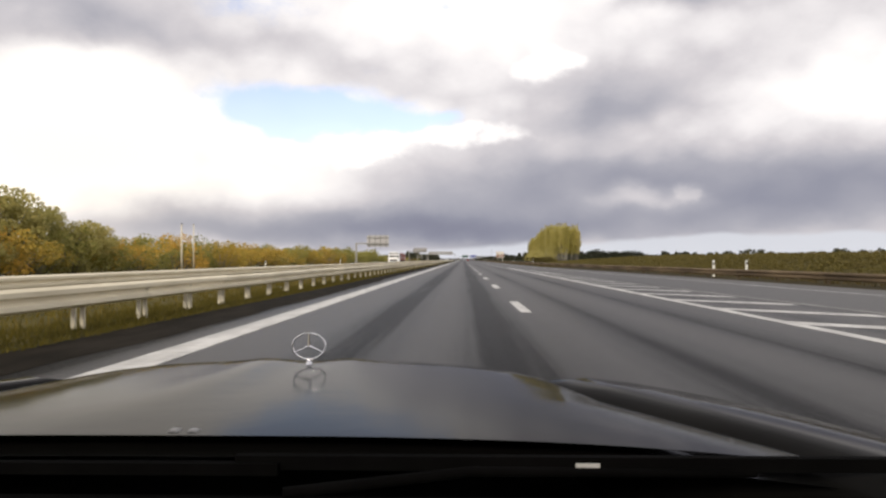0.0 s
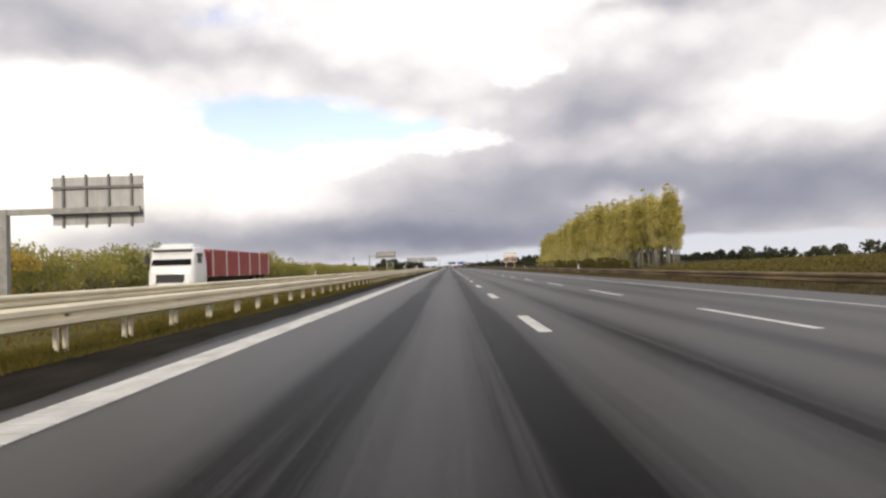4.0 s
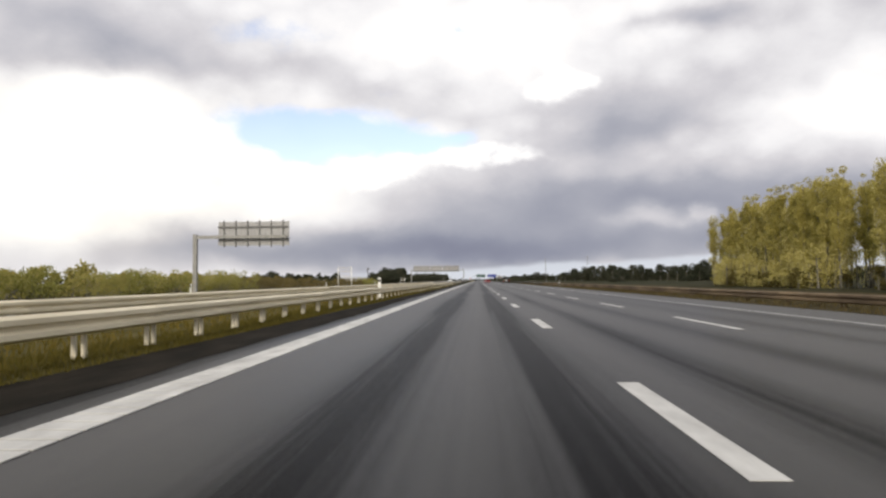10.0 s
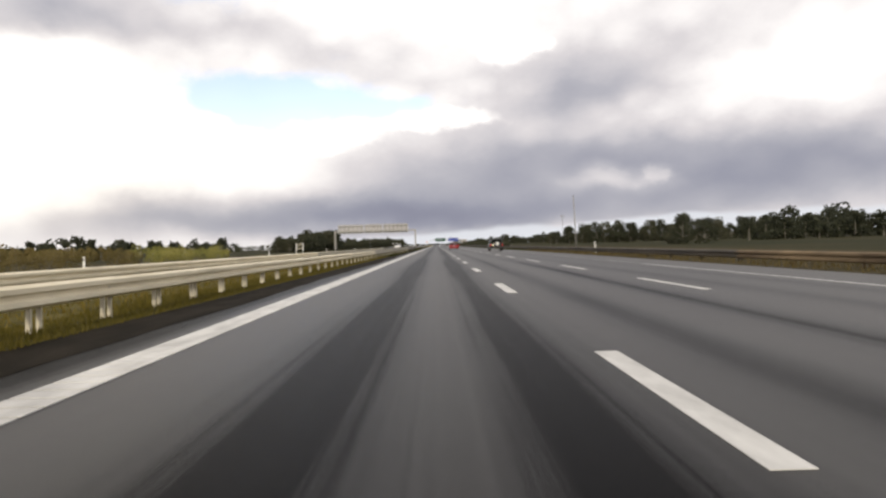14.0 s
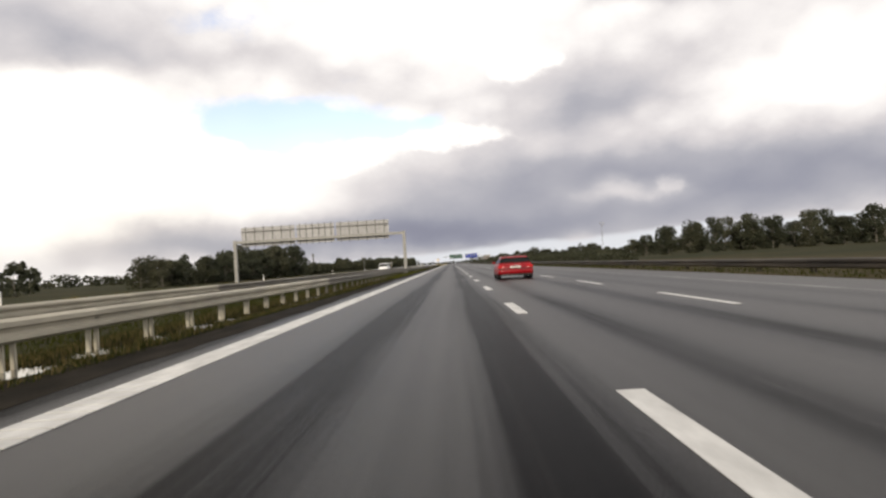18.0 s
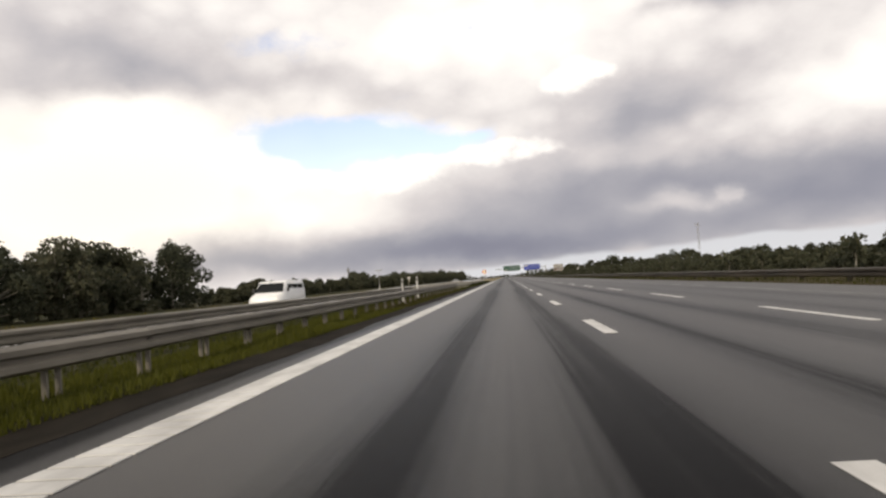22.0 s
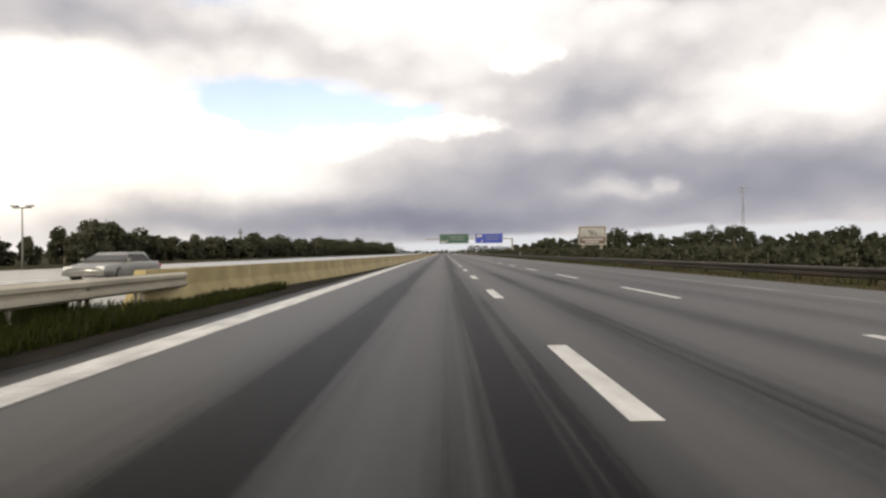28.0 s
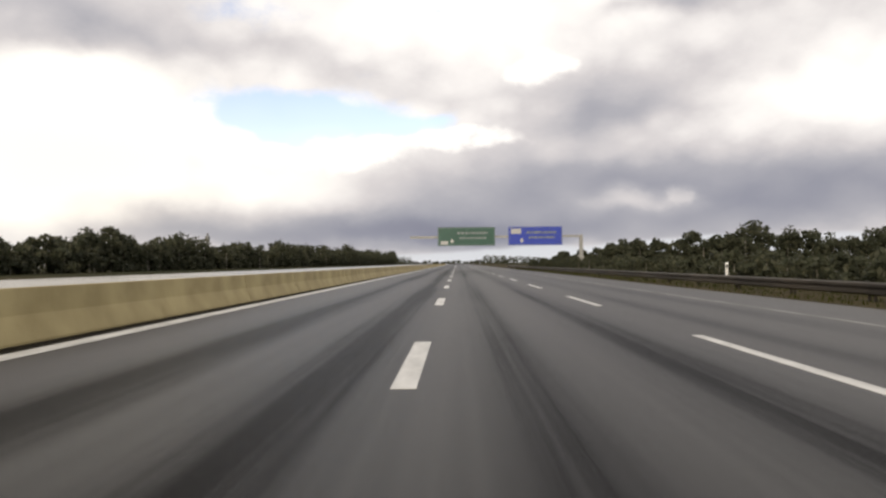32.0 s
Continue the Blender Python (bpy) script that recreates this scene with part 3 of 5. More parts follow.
def shoulder_dirt():
    """Dark wet dirt along the median edge of the asphalt, with a ragged edge."""
    g, r = Geo(), random.Random(21)
    ys = [Y0 + .8 * i for i in range(int((752 - Y0) / .8))]
    pts, edge = [], -5.35
    for y in ys:
        edge = max(-5.60, min(-5.05, edge + r.uniform(-.06, .06) + (-5.32 - edge) * .1))
        pts += [(-6.45, y, .004), (edge, y, .004)]
    g.add(pts, [(2 * i, 2 * i + 1, 2 * i + 3, 2 * i + 2) for i in range(len(ys) - 1)])
    structure("shoulder_dirt", g, DIRT, "dark wet dirt along the median edge of the road", "dirt")


ground_sheet()
roads()
lines()
shoulder_dirt()


# ---------------------------------------------------------------- guard rails
W_BEAM = [(.002, .35), (.030, .362), (.080, .395), (.080, .462), (.012, .496), (.012, .534), (.080, .568), (.080, .635), (.030, .668), (.002, .68)]


def w_profile(side):
    """Folded steel strip, open to the back, 4 mm thick."""
    out = [(side * a, b) for a, b in W_BEAM]
    back = [(side * (a - .006), b) for a, b in reversed(W_BEAM)]
    return out + back


def rail(name, label, group, x0, x1, y0, y1, mat, post_mat, step=2.1, side=1, double=False, post_w=.07):
    """One length of guard rail: beams that lap, and a post at each step."""
    ob = thing(name, label, "guard rail", group)
    ob.location = (x0, y0, 0)
    slope = (x1 - x0) / (y1 - y0)
    ob.rotation_euler = (0, 0, -math.atan(slope))
    key = (mat.name, side, double)
    if key not in RAIL_MESH:
        beam = Geo().sweep(w_profile(side), 0, step * 2 + .12, .055 * side)
        if double:
            beam.sweep(w_profile(-side), 0, step * 2 + .12, -.055 * side)
        post = Geo()
        for dy in (-.125, .125):
            post.box(-post_w / 2, post_w / 2, dy - .019, dy + .019, -.3, .60, None, .006)
        post.box(-.055, .055, -.045, .045, .44, .58)
        RAIL_MESH[key] = (beam.mesh("beam", mat), post.mesh("post", post_mat))
    bm_, pm = RAIL_MESH[key]
    n = int(round((y1 - y0) / step))
    for k in range(n):
        p = part("post", pm, post_mat, ob)
        p.location = (random.uniform(-.01, .01), k * step + random.uniform(-.02, .02), random.uniform(-.02, .01))
        p.rotation_euler = (random.uniform(-.03, .03), random.uniform(-.02, .02), 0)
        if k % 2 == 0:
            b = part("beam", bm_, mat, ob)
            b.location = (0, k * step, random.uniform(-.006, .006))
    return ob


RAIL_MESH = {}
for k in range(11):
    a = -21 + k * 75.6
    # later lengths take the darker tones, which paint in the sunless stretch
    steel, post_steel = (STEEL, POST) if k < 6 else (STEEL_SHADED, STEEL_SHADED) if 6 < k < 9 else (STEEL_HALF_SHADED, STEEL_HALF_SHADED)
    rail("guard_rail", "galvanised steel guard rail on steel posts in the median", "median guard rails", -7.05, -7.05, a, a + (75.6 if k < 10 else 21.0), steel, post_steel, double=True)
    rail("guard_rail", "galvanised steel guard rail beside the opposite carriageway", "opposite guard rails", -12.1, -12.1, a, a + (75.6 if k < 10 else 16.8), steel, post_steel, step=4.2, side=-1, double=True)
for k in range(12):
    a = -21 + k * 84
    # from the sixth length on, the verge rail gets the shade-darkened steel
    rail("guard_rail", "weathered brown steel guard rail on the grass verge", "verge guard rails",
         right_edge(a) + 1.5, right_edge(a + 84) + 1.5, a, a + 84, STEEL_OLD if k < 5 else STEEL_OLD_SHADED, STEEL_OLD if k < 5 else STEEL_OLD_SHADED, step=4.2, side=-1).location.z = -.20


# ---------------------------------------------------------------- concrete barrier
def barrier_x(y):
    return float(np.interp(y, [754, 763, 772, 785, 800], [-7.43, -6.90, -6.36, -5.95, -5.66]))


def barrier():
    half = [(.30, 0), (.30, .05), (.155, .40), (.11, .77)]
    prof = half + [(-a, b) for a, b in reversed(half)]
    me = Geo().sweep(prof, .006, 5.994).mesh("block", CONCRETE)
    ob = tagged(new("concrete_barrier"), "cream concrete safety barrier of joined blocks in the median", "barrier", "", "structure")
    for k in range(75):
        p = part("block", me, CONCRETE, ob)
        y = 755.2 + k * 6
        p.location = (barrier_x(y) + random.uniform(-.006, .006), y, -.012)
        p.rotation_euler = (0, 0, -math.atan((barrier_x(y + 6) - barrier_x(y)) / 6))
    cx = barrier_x(755.2)
    end = Geo().add([(cx + .30, 755.2, -.01), (cx - .30, 755.2, -.01), (cx + .11, 755.2, .76), (cx - .11, 755.2, .76), (cx + .22, 754.3, -.01), (cx - .22, 754.3, -.01), (cx + .11, 754.7, .76), (cx - .11, 754.7, .76)],
                    [(0, 2, 3, 1), (4, 5, 7, 6), (0, 4, 6, 2), (1, 3, 7, 5), (2, 6, 7, 3), (0, 1, 5, 4)])
    part("end_block", end, CONCRETE, ob)
    ys = [751.0 + 3 * i for i in range(150)]
    pts = [q for y in ys for q in ((barrier_x(y) + .2, y, .005), (float(np.interp(y, [752, 775, 800], [-5.25, -5.22, -5.12])) + random.uniform(-.05, .05), y, .005))]
    structure("barrier_gutter", Geo().add(pts, [(2 * i, 2 * i + 1, 2 * i + 3, 2 * i + 2) for i in range(len(ys) - 1)]), DIRT, "dark mossy dirt along the foot of the barrier", "gutter")


barrier()


# ---------------------------------------------------------------- trees, hedges, grass
def leaf_cloud(rng, clumps, per, size, flat=.35):
    """Many small four-cornered leaves round clump centres (x, y, z, radius)."""
    cs = np.array(clumps)
    n = len(cs) * per
    c = np.repeat(cs, per, 0)
    d = rng.normal(size=(n, 3))
    d /= np.linalg.norm(d, axis=1)[:, None]
    r = c[:, 3:4] * rng.uniform(.35, 1.0, (n, 1)) ** .6
    p = c[:, :3] + d * r * np.array([1, 1, .85])
    u = rng.normal(size=(n, 3))
    u /= np.linalg.norm(u, axis=1)[:, None]
    w = np.cross(u, rng.normal(size=(n, 3)))
    w /= np.linalg.norm(w, axis=1)[:, None]
    s = size * rng.uniform(.6, 1.35, (n, 1))
    a, b, e, f = p - u * s, p + w * s * .55, p + u * s, p - w * s * .55
    verts = np.stack([a, b, e, f], 1).reshape(-1, 3)
    faces = np.arange(n * 4).reshape(-1, 4)
    return verts, faces


def cloud_mesh(name, vf, mat):
    me = bpy.data.meshes.new(name)
    me.from_pydata(vf[0].tolist(), [], vf[1].tolist())
    me.materials.append(mat)
    me.update()
    return me


def poplar(seed, height, mat):
    """A slim roadside tree: bare lower trunk, forked limbs, ragged tall crown."""
    rng = np.random.default_rng(seed)
    root = thing("poplar_tree", "slim yellow-green roadside tree with a pale bare trunk", "tree", "row of roadside trees")
    lean = rng.uniform(-.25, .25, 2)
    path = [(lean[0] * t * t, lean[1] * t * t, height * .93 * t) for t in np.linspace(0, 1, 7)]
    g = Geo().tube(path, [.15 * (1 - .85 * t) for t in np.linspace(0, 1, 7)], 7)
    clumps = []
    for k in range(24):
        t = rng.uniform(.20, .9)
        a = rng.uniform(0, 2 * math.pi)
        ln = (1.0 - .55 * t) * rng.uniform(.6, 1.2) * height * .10
        b = Vector((lean[0] * t * t, lean[1] * t * t, height * .93 * t))
        tip = b + Vector((math.cos(a) * ln * .8, math.sin(a) * ln * .8, ln * rng.uniform(1.2, 2.2)))
        g.tube([tuple(b), tuple(b.lerp(tip, .5) + Vector((0, 0, -.05))), tuple(tip)], [.05 * (1.1 - t), .03 * (1.1 - t), .008], 5)
        for q, r_ in ((1.0, .52), (.7, .50), (.4, .42)):
            clumps.append((*b.lerp(tip, q), r_ * rng.uniform(.7, 1.3)))
    for k in range(12):
        t = rng.uniform(.5, 1.0)
        clumps.append((lean[0] * t * t + rng.normal() * .25, lean[1] * t * t + rng.normal() * .25, height * t * .99, rng.uniform(.3, .6)))
    part("trunk", g, BARK, root, "", True)
    part("crown", cloud_mesh("crown", leaf_cloud(rng, clumps, 78, .082), mat), mat, root)
    return root


def broad_tree(seed, height, width, mat, name="tree", label="dark bushy roadside tree", group="", leaf=.16, per=42):
    """A spreading tree whose crown almost reaches the ground."""
    rng = np.random.default_rng(seed)
    root = thing(name, label, "tree", group)
    g = Geo().tube([(0, 0, -.1), (.05, .03, height * .25), (.02, .08, height * .55)], [.03 * height, .022 * height, .01 * height], 7)
    clumps = []
    for k in range(int(9 + height * 2.2)):
        a, q = rng.uniform(0, 2 * math.pi), rng.uniform(0, 1) ** .5
        z = rng.uniform(.06, .95)
        lim = width * .5 * math.sin(min(1.0, z * 1.15 + .18) * math.pi * .86) ** .7
        tip = Vector((math.cos(a) * lim * q, math.sin(a) * lim * q, height * z))
        g.tube([(0, 0, height * min(.5, z * .6)), tuple(tip * .6 + Vector((0, 0, height * z * .2))), tuple(tip)], [.012 * height, .006 * height, .002 * height], 4)
        clumps.append((*tip, rng.uniform(.12, .21) * height))
    part("trunk", g, BARK, root, "", True)
    part("crown", cloud_mesh("crown", leaf_cloud(rng, clumps, per, leaf), mat), mat, root)
    return root


def bush(seed, height, width, mat, label, group, per=36, leaf=.13):
    rng = np.random.default_rng(seed)
    root = thing("bush", label, "bush", group)
    g, clumps = Geo(), []
    for k in range(15):
        a, q = rng.uniform(0, 2 * math.pi), rng.uniform(0, 1) ** .5
        z = rng.uniform(.15, .92) * (1 - .35 * q)
        tip = Vector((math.cos(a) * width * .5 * q, math.sin(a) * width * .5 * q, height * z))
        g.tube([(tip.x * .15, tip.y * .15, -.1), tuple(tip * .55), tuple(tip)], [.035, .02, .006], 4)
        clumps.append((*tip, rng.uniform(.17, .28) * height))
    part("stem", g, BARK, root, "", True)
    part("foliage", cloud_mesh("foliage", leaf_cloud(rng, clumps, per, leaf), mat), mat, root)
    return root


def scatter(sources, spots, rng, lo=.85, hi=1.2):
    """Copies of the sources at the spots; the sources themselves take the first places."""
    used = set()
    for i, (x, y, s) in enumerate(spots):
        src = sources[int(rng.integers(len(sources)))]
        m = Matrix.LocRotScale((x, y, -.05), Euler((0, 0, rng.uniform(0, 6.28))), (s * rng.uniform(.9, 1.15),) * 2 + (s * rng.uniform(lo, hi),))
        if src.name not in used:
            used.add(src.name)
            src.matrix_basis = m
        else:
            o = copy_thing(src, pose(0, 0, 0))
            o.matrix_basis = m


def wood(name, label, lines, mat, seed, leaf, per, step, depth=2):
    """A stretch of wood as one mass: trunks, and crowns of leaf clumps with an uneven top. lines: x0, y0, x1, y1, height at both ends."""
    r = np.random.default_rng(seed)
    cl, g = [], Geo()
    for x0, y0, x1, y1, h0, h1 in lines:
        n = max(2, int(math.hypot(x1 - x0, y1 - y0) / step))
        nx, ny = -(y1 - y0), (x1 - x0)
        q = math.hypot(nx, ny)
        for d in range(depth):
            for i in range(n):
                t = (i + r.uniform(-.4, .4)) / n
                h = (h0 + (h1 - h0) * t) * r.uniform(.72, 1.12) * (1 + .16 * math.sin(i * .55 + x0) + .08 * math.sin(i * .21 + y0))
                off = d * step * .9 + r.normal() * step * .25
                x, y = x0 + (x1 - x0) * t + nx / q * off, y0 + (y1 - y0) * t + ny / q * off
                g.tube([(x, y, -.1), (x + r.normal() * .1, y, h * .6)], [h * .022, h * .010], 5)
                for k in range(14):
                    z = r.uniform(.04, .86)
                    w = h * .27 * math.sin(min(1.0, z + .25) * math.pi * .85)
                    a = r.uniform(0, 6.28)
                    cl.append((x + math.cos(a) * w, y + math.sin(a) * w, z * h, h * r.uniform(.13, .22)))
    ob = tagged(part(name, cloud_mesh(name, leaf_cloud(r, cl, per, leaf), mat), mat), label, "woods", "", "stuff")
    part("trunks", g, BARK, ob)["kind"] = "stuff"
    return ob


rng = np.random.default_rng(11)
# the row of slim trees beside the verge, with one gap
poplars = [poplar(100 + k, 10.8 + .5 * (k % 3), LEAF_POPLAR) for k in range(7)]
spots = []
for row, dx in enumerate((0, 2.6, 5.4)):
    y = (200, 208, 216)[row]
    while y < (372 if row == 0 else 369):
        if not 327 < y < 333.5:
            spots.append((28 + (y - 200) * .036 + dx + rng.normal() * .3, y + rng.normal() * .35, rng.uniform(.95, 1.05) * float(np.interp(y, [200, 215, 240, 262, 310, 379], [.93, .95, 1.06, 1.18, 1.09, .92]))))
        y += 2.2 + .4 * (row > 1)
scatter(poplars, spots, rng, .96, 1.06)
# growth at the feet of the row
wood("tree_row_undergrowth", "yellow-green undergrowth between the roadside trees",
     [(31.5, 226, 34.6, 326, 7.6, 7.4), (35.2, 336, 36.4, 368, 7.4, 7.2), (33.2, 335, 34.4, 368, 4.2, 4.0)], LEAF_POPLAR, 31, .095, 64, 2.2, 2)
wood("tree_row_undergrowth", "low olive growth at the feet of the roadside trees", [(29.0, 224, 32.6, 326, 1.7, 2.0), (33.0, 335, 34.2, 368, 1.8, 2.0)], LEAF_CROP, 30, .095, 50, 2.0, 2)

# hedge beyond the opposite carriageway
hedge = [bush(400 + k, 3.4, 4.8, LEAF_HEDGE, "golden-brown and green autumn hedge bush", "hedge beyond the opposite carriageway", 110, .10) for k in range(4)]
hedge_g = [bush(420 + k, 3.4, 4.8, LEAF_GREEN, "green hedge bush with thinning leaves", "hedge beyond the opposite carriageway", 110, .10) for k in range(2)]
scatter(hedge + hedge_g, [(-29.5 + rng.normal() * .8, y + rng.normal(), rng.uniform(.85, 1.15)) for y in np.arange(28, 150, 2.7)], rng)
far_hedge = [bush(430 + k, 3.4, 4.8, LEAF_GREEN, "green hedge bush with thinning leaves", "hedge beyond the opposite carriageway", 110, .10) for k in range(4)]
scatter(far_hedge, [(-30 + rng.normal() * .9, y + rng.normal(), rng.uniform(.9, 1.25) * float(np.interp(y, [150, 205, 222, 236, 352], [.95, 1.10, 1.02, .72, .68]))) for y in np.arange(150, 352, 2.9)], rng)
low_rng = np.random.default_rng(17)
low_hedge = [bush(440 + k, 3.4, 4.8, (LEAF_BROWN, LEAF_GREEN)[k % 2], "low olive-brown hedge bush", "hedge beyond the opposite carriageway", 110, .10) for k in range(4)]
scatter(low_hedge[::2], [(-31 + low_rng.normal() * .9, y + low_rng.normal(), low_rng.uniform(.46, .62)) for y in np.arange(354, 440, 2.9)], low_rng)
scatter(low_hedge[1::2], [(-31 + low_rng.normal() * .9, y + low_rng.normal(), low_rng.uniform(.50, .66)) for y in np.arange(440, 470, 2.7)], low_rng)
wood("hedge_backing", "tangled bushes behind the hedge", [(-33, 25, -34, 150, 3.3, 3.4)], LEAF_GREEN, 32, .12, 60, 3.0)
wood("hedge_backing", "tangled bushes behind the hedge", [(-33.5, 150, -34.2, 224, 3.4, 3.6), (-34.2, 226, -34.5, 352, 2.6, 2.3)], LEAF_GREEN, 33, .12, 60, 3.0)
big = [broad_tree(500 + k, 5.0, 5.6, LEAF_OLIVE, "tree", "rounded golden-green autumn tree above the hedge", "trees above the hedge", .12, 330) for k in range(2)]
scatter(big, [(-30, 44, .98), (-31.5, 48.5, .98), (-33, 41, 1.1), (-29.5, 38, .95), (-35, 46, 1.1), (-30.5, 52, .88), (-31, 56, .72)], rng)
wood("scrub", "low brown scrub beyond the opposite carriageway", [(-36, 354, -60, 500, 1.8, 2.3)], LEAF_BROWN, 34, .2, 20, 3.2, 3)

# dark trees along the later stretch
dark = [broad_tree(600 + k, 7.0, 6.4, LEAF_DARK, "tree", "dark leafy tree in the roadside wood", "roadside wood", .24, 110) for k in range(5)]
sp = [(x + rng.normal(), 645 - (x - 46) * .28 + 5 * k + rng.normal() * 1.5, rng.uniform(.88, 1.04) * float(np.interp(x, [46, 56], [.76, 1]))) for k in range(2) for x in np.arange(46, 146, 4.6)]
sp += [(44 + rng.normal() * 2, 490 + k * 4.5, rng.uniform(.5, .65)) for k in range(5)]
sp += [(-45 - 5 * k + rng.normal() * 1.2, y + rng.normal(), rng.uniform(.88, 1.05) * float(np.interp(y, [585, 625, 655, 684], [.60, .76, 1.04, 1.14]))) for k in range(2) for y in np.arange(585, 677, 4.6)]
scatter(dark, sp, rng)
wood("dark_wood", "dark wood standing back from the road", [(80, 541, 120, 560, 8.0, 7.0), (120, 560, 210, 580, 6.5, 6.5)], LEAF_DARK, 35, .42, 44, 4.6)
wood("dark_wood", "broad dark wood beside the road", [(36, 978, 110, 985, 7.8, 7.4), (110, 985, 230, 1000, 7.3, 6.6), (230, 1000, 430, 1050, 6.6, 8.0), (27, 1030, 35, 985, 3.2, 5.0)], LEAF_DARK, 36, .40, 50, 3.4)
wood("dark_wood", "dark bushy wood beyond the opposite carriageway", [(-46, 690, -60, 840, 3.0, 4.2), (-58, 850, -62, 895, 6.4, 6.6), (-60, 895, -64, 1040, 5.3, 8.0), (-64, 1040, -60, 1200, 7.4, 8.8), (-60, 1200, -52, 1450, 9.5, 9.5)], LEAF_DARK, 37, .40, 46, 3.4, 2)
wood("dark_wood", "thin dark trees far beyond the opposite carriageway", [(-72, 470, -66, 590, 3.8, 4.6)], LEAF_DARK, 38, .42, 20, 6.0, 2)


wood("verge_scrub", "dark brown scrub and weeds behind the verge rail", [(16.5, 545, 17.0, 760, 1.5, 1.7), (17.0, 760, 17.5, 980, 1.3, 1.5)], LEAF_DARK, 39, .15, 16, 1.6, 3)


def far_woods():
    """Woods along the horizon: one belt of leaves, uneven on top."""
    r = np.random.default_rng(77)
    cl = []
    for x0, y0, x1, y1, h in ((90, 330, 330, 300, 5), (-700, 1500, -60, 1750, 9), (30, 1600, 800, 1500, 9), (-90, 1700, 60, 1650, 4), (-420, 640, -150, 900, 7),
                              (-520, 300, -260, 520, 6), (150, 120, 330, 260, 6)):
        n = int(math.hypot(x1 - x0, y1 - y0) / 3.2)
        for i in range(n):
            t = (i + r.uniform(-.5, .5)) / n
            hh = h * (0.6 + .5 * abs(math.sin(t * 17 + x0)) * r.uniform(.4, 1))
            for q in range(2):
                cl.append((x0 + (x1 - x0) * t + r.normal() * 2, y0 + (y1 - y0) * t + r.normal() * 4, hh * (.28 + .42 * q) , hh * .42))
    tagged(part("far_woods", cloud_mesh("far_woods", leaf_cloud(r, cl, 40, .9), LEAF_DARK), LEAF_DARK), "distant dark woods along the horizon", "woods", "", "stuff")


far_woods()


def bank():
    """A low grassy bank beside the merging ramp, behind the verge rail."""
    r = np.random.default_rng(78)
    ys = np.arange(-40, 206, 6.0)
    prof = [(0, -.06), (2.0, .35), (5.0, .95), (8.0, 1.22), (14.0, 1.30), (40.0, 1.2), (60.0, -.06)]
    g = Geo()
    for y in ys:
        k = float(np.interp(y, [-40, 120, 190, 200], [1.0, .95, .25, .02]))
        g.v += [(20.5 + a + (right_edge(y) - 9.25) + r.normal() * .12, float(y), -.06 + (b + .06) * k + r.normal() * .03 * k) for a, b in prof]
    n = len(prof)
    g.f += [(i * n + j, i * n + j + 1, (i + 1) * n + j + 1, (i + 1) * n + j) for i in range(len(ys) - 1) for j in range(n - 1)]
    structure("bank", g, GRASS_SOIL, "low olive-brown grassy bank beside the merging ramp", "bank", True)
    x = np.concatenate([r.uniform(20.5, 30, 5200), r.uniform(28, 46, 1800)])
    y = r.uniform(-38, 190, len(x))
    k = np.interp(y, [-40, 120, 190, 200], [1.0, .95, .25, .02])
    off = np.maximum(0, 95 - y) * .045
    z = np.interp(x - 20.5, [p[0] for p in prof], [p[1] + .06 for p in prof]) * k - .06
    cl = np.stack([x + off, y, z + .12, r.uniform(.25, .5, len(x))], 1)
    tagged(part("bank_growth", cloud_mesh("bank_growth", leaf_cloud(r, cl, 26, .10), LEAF_CROP), LEAF_CROP), "olive-brown weeds and grass on the bank", "weeds", "", "stuff")


bank()


PUDDLES = ((470, 535), (605, 668))


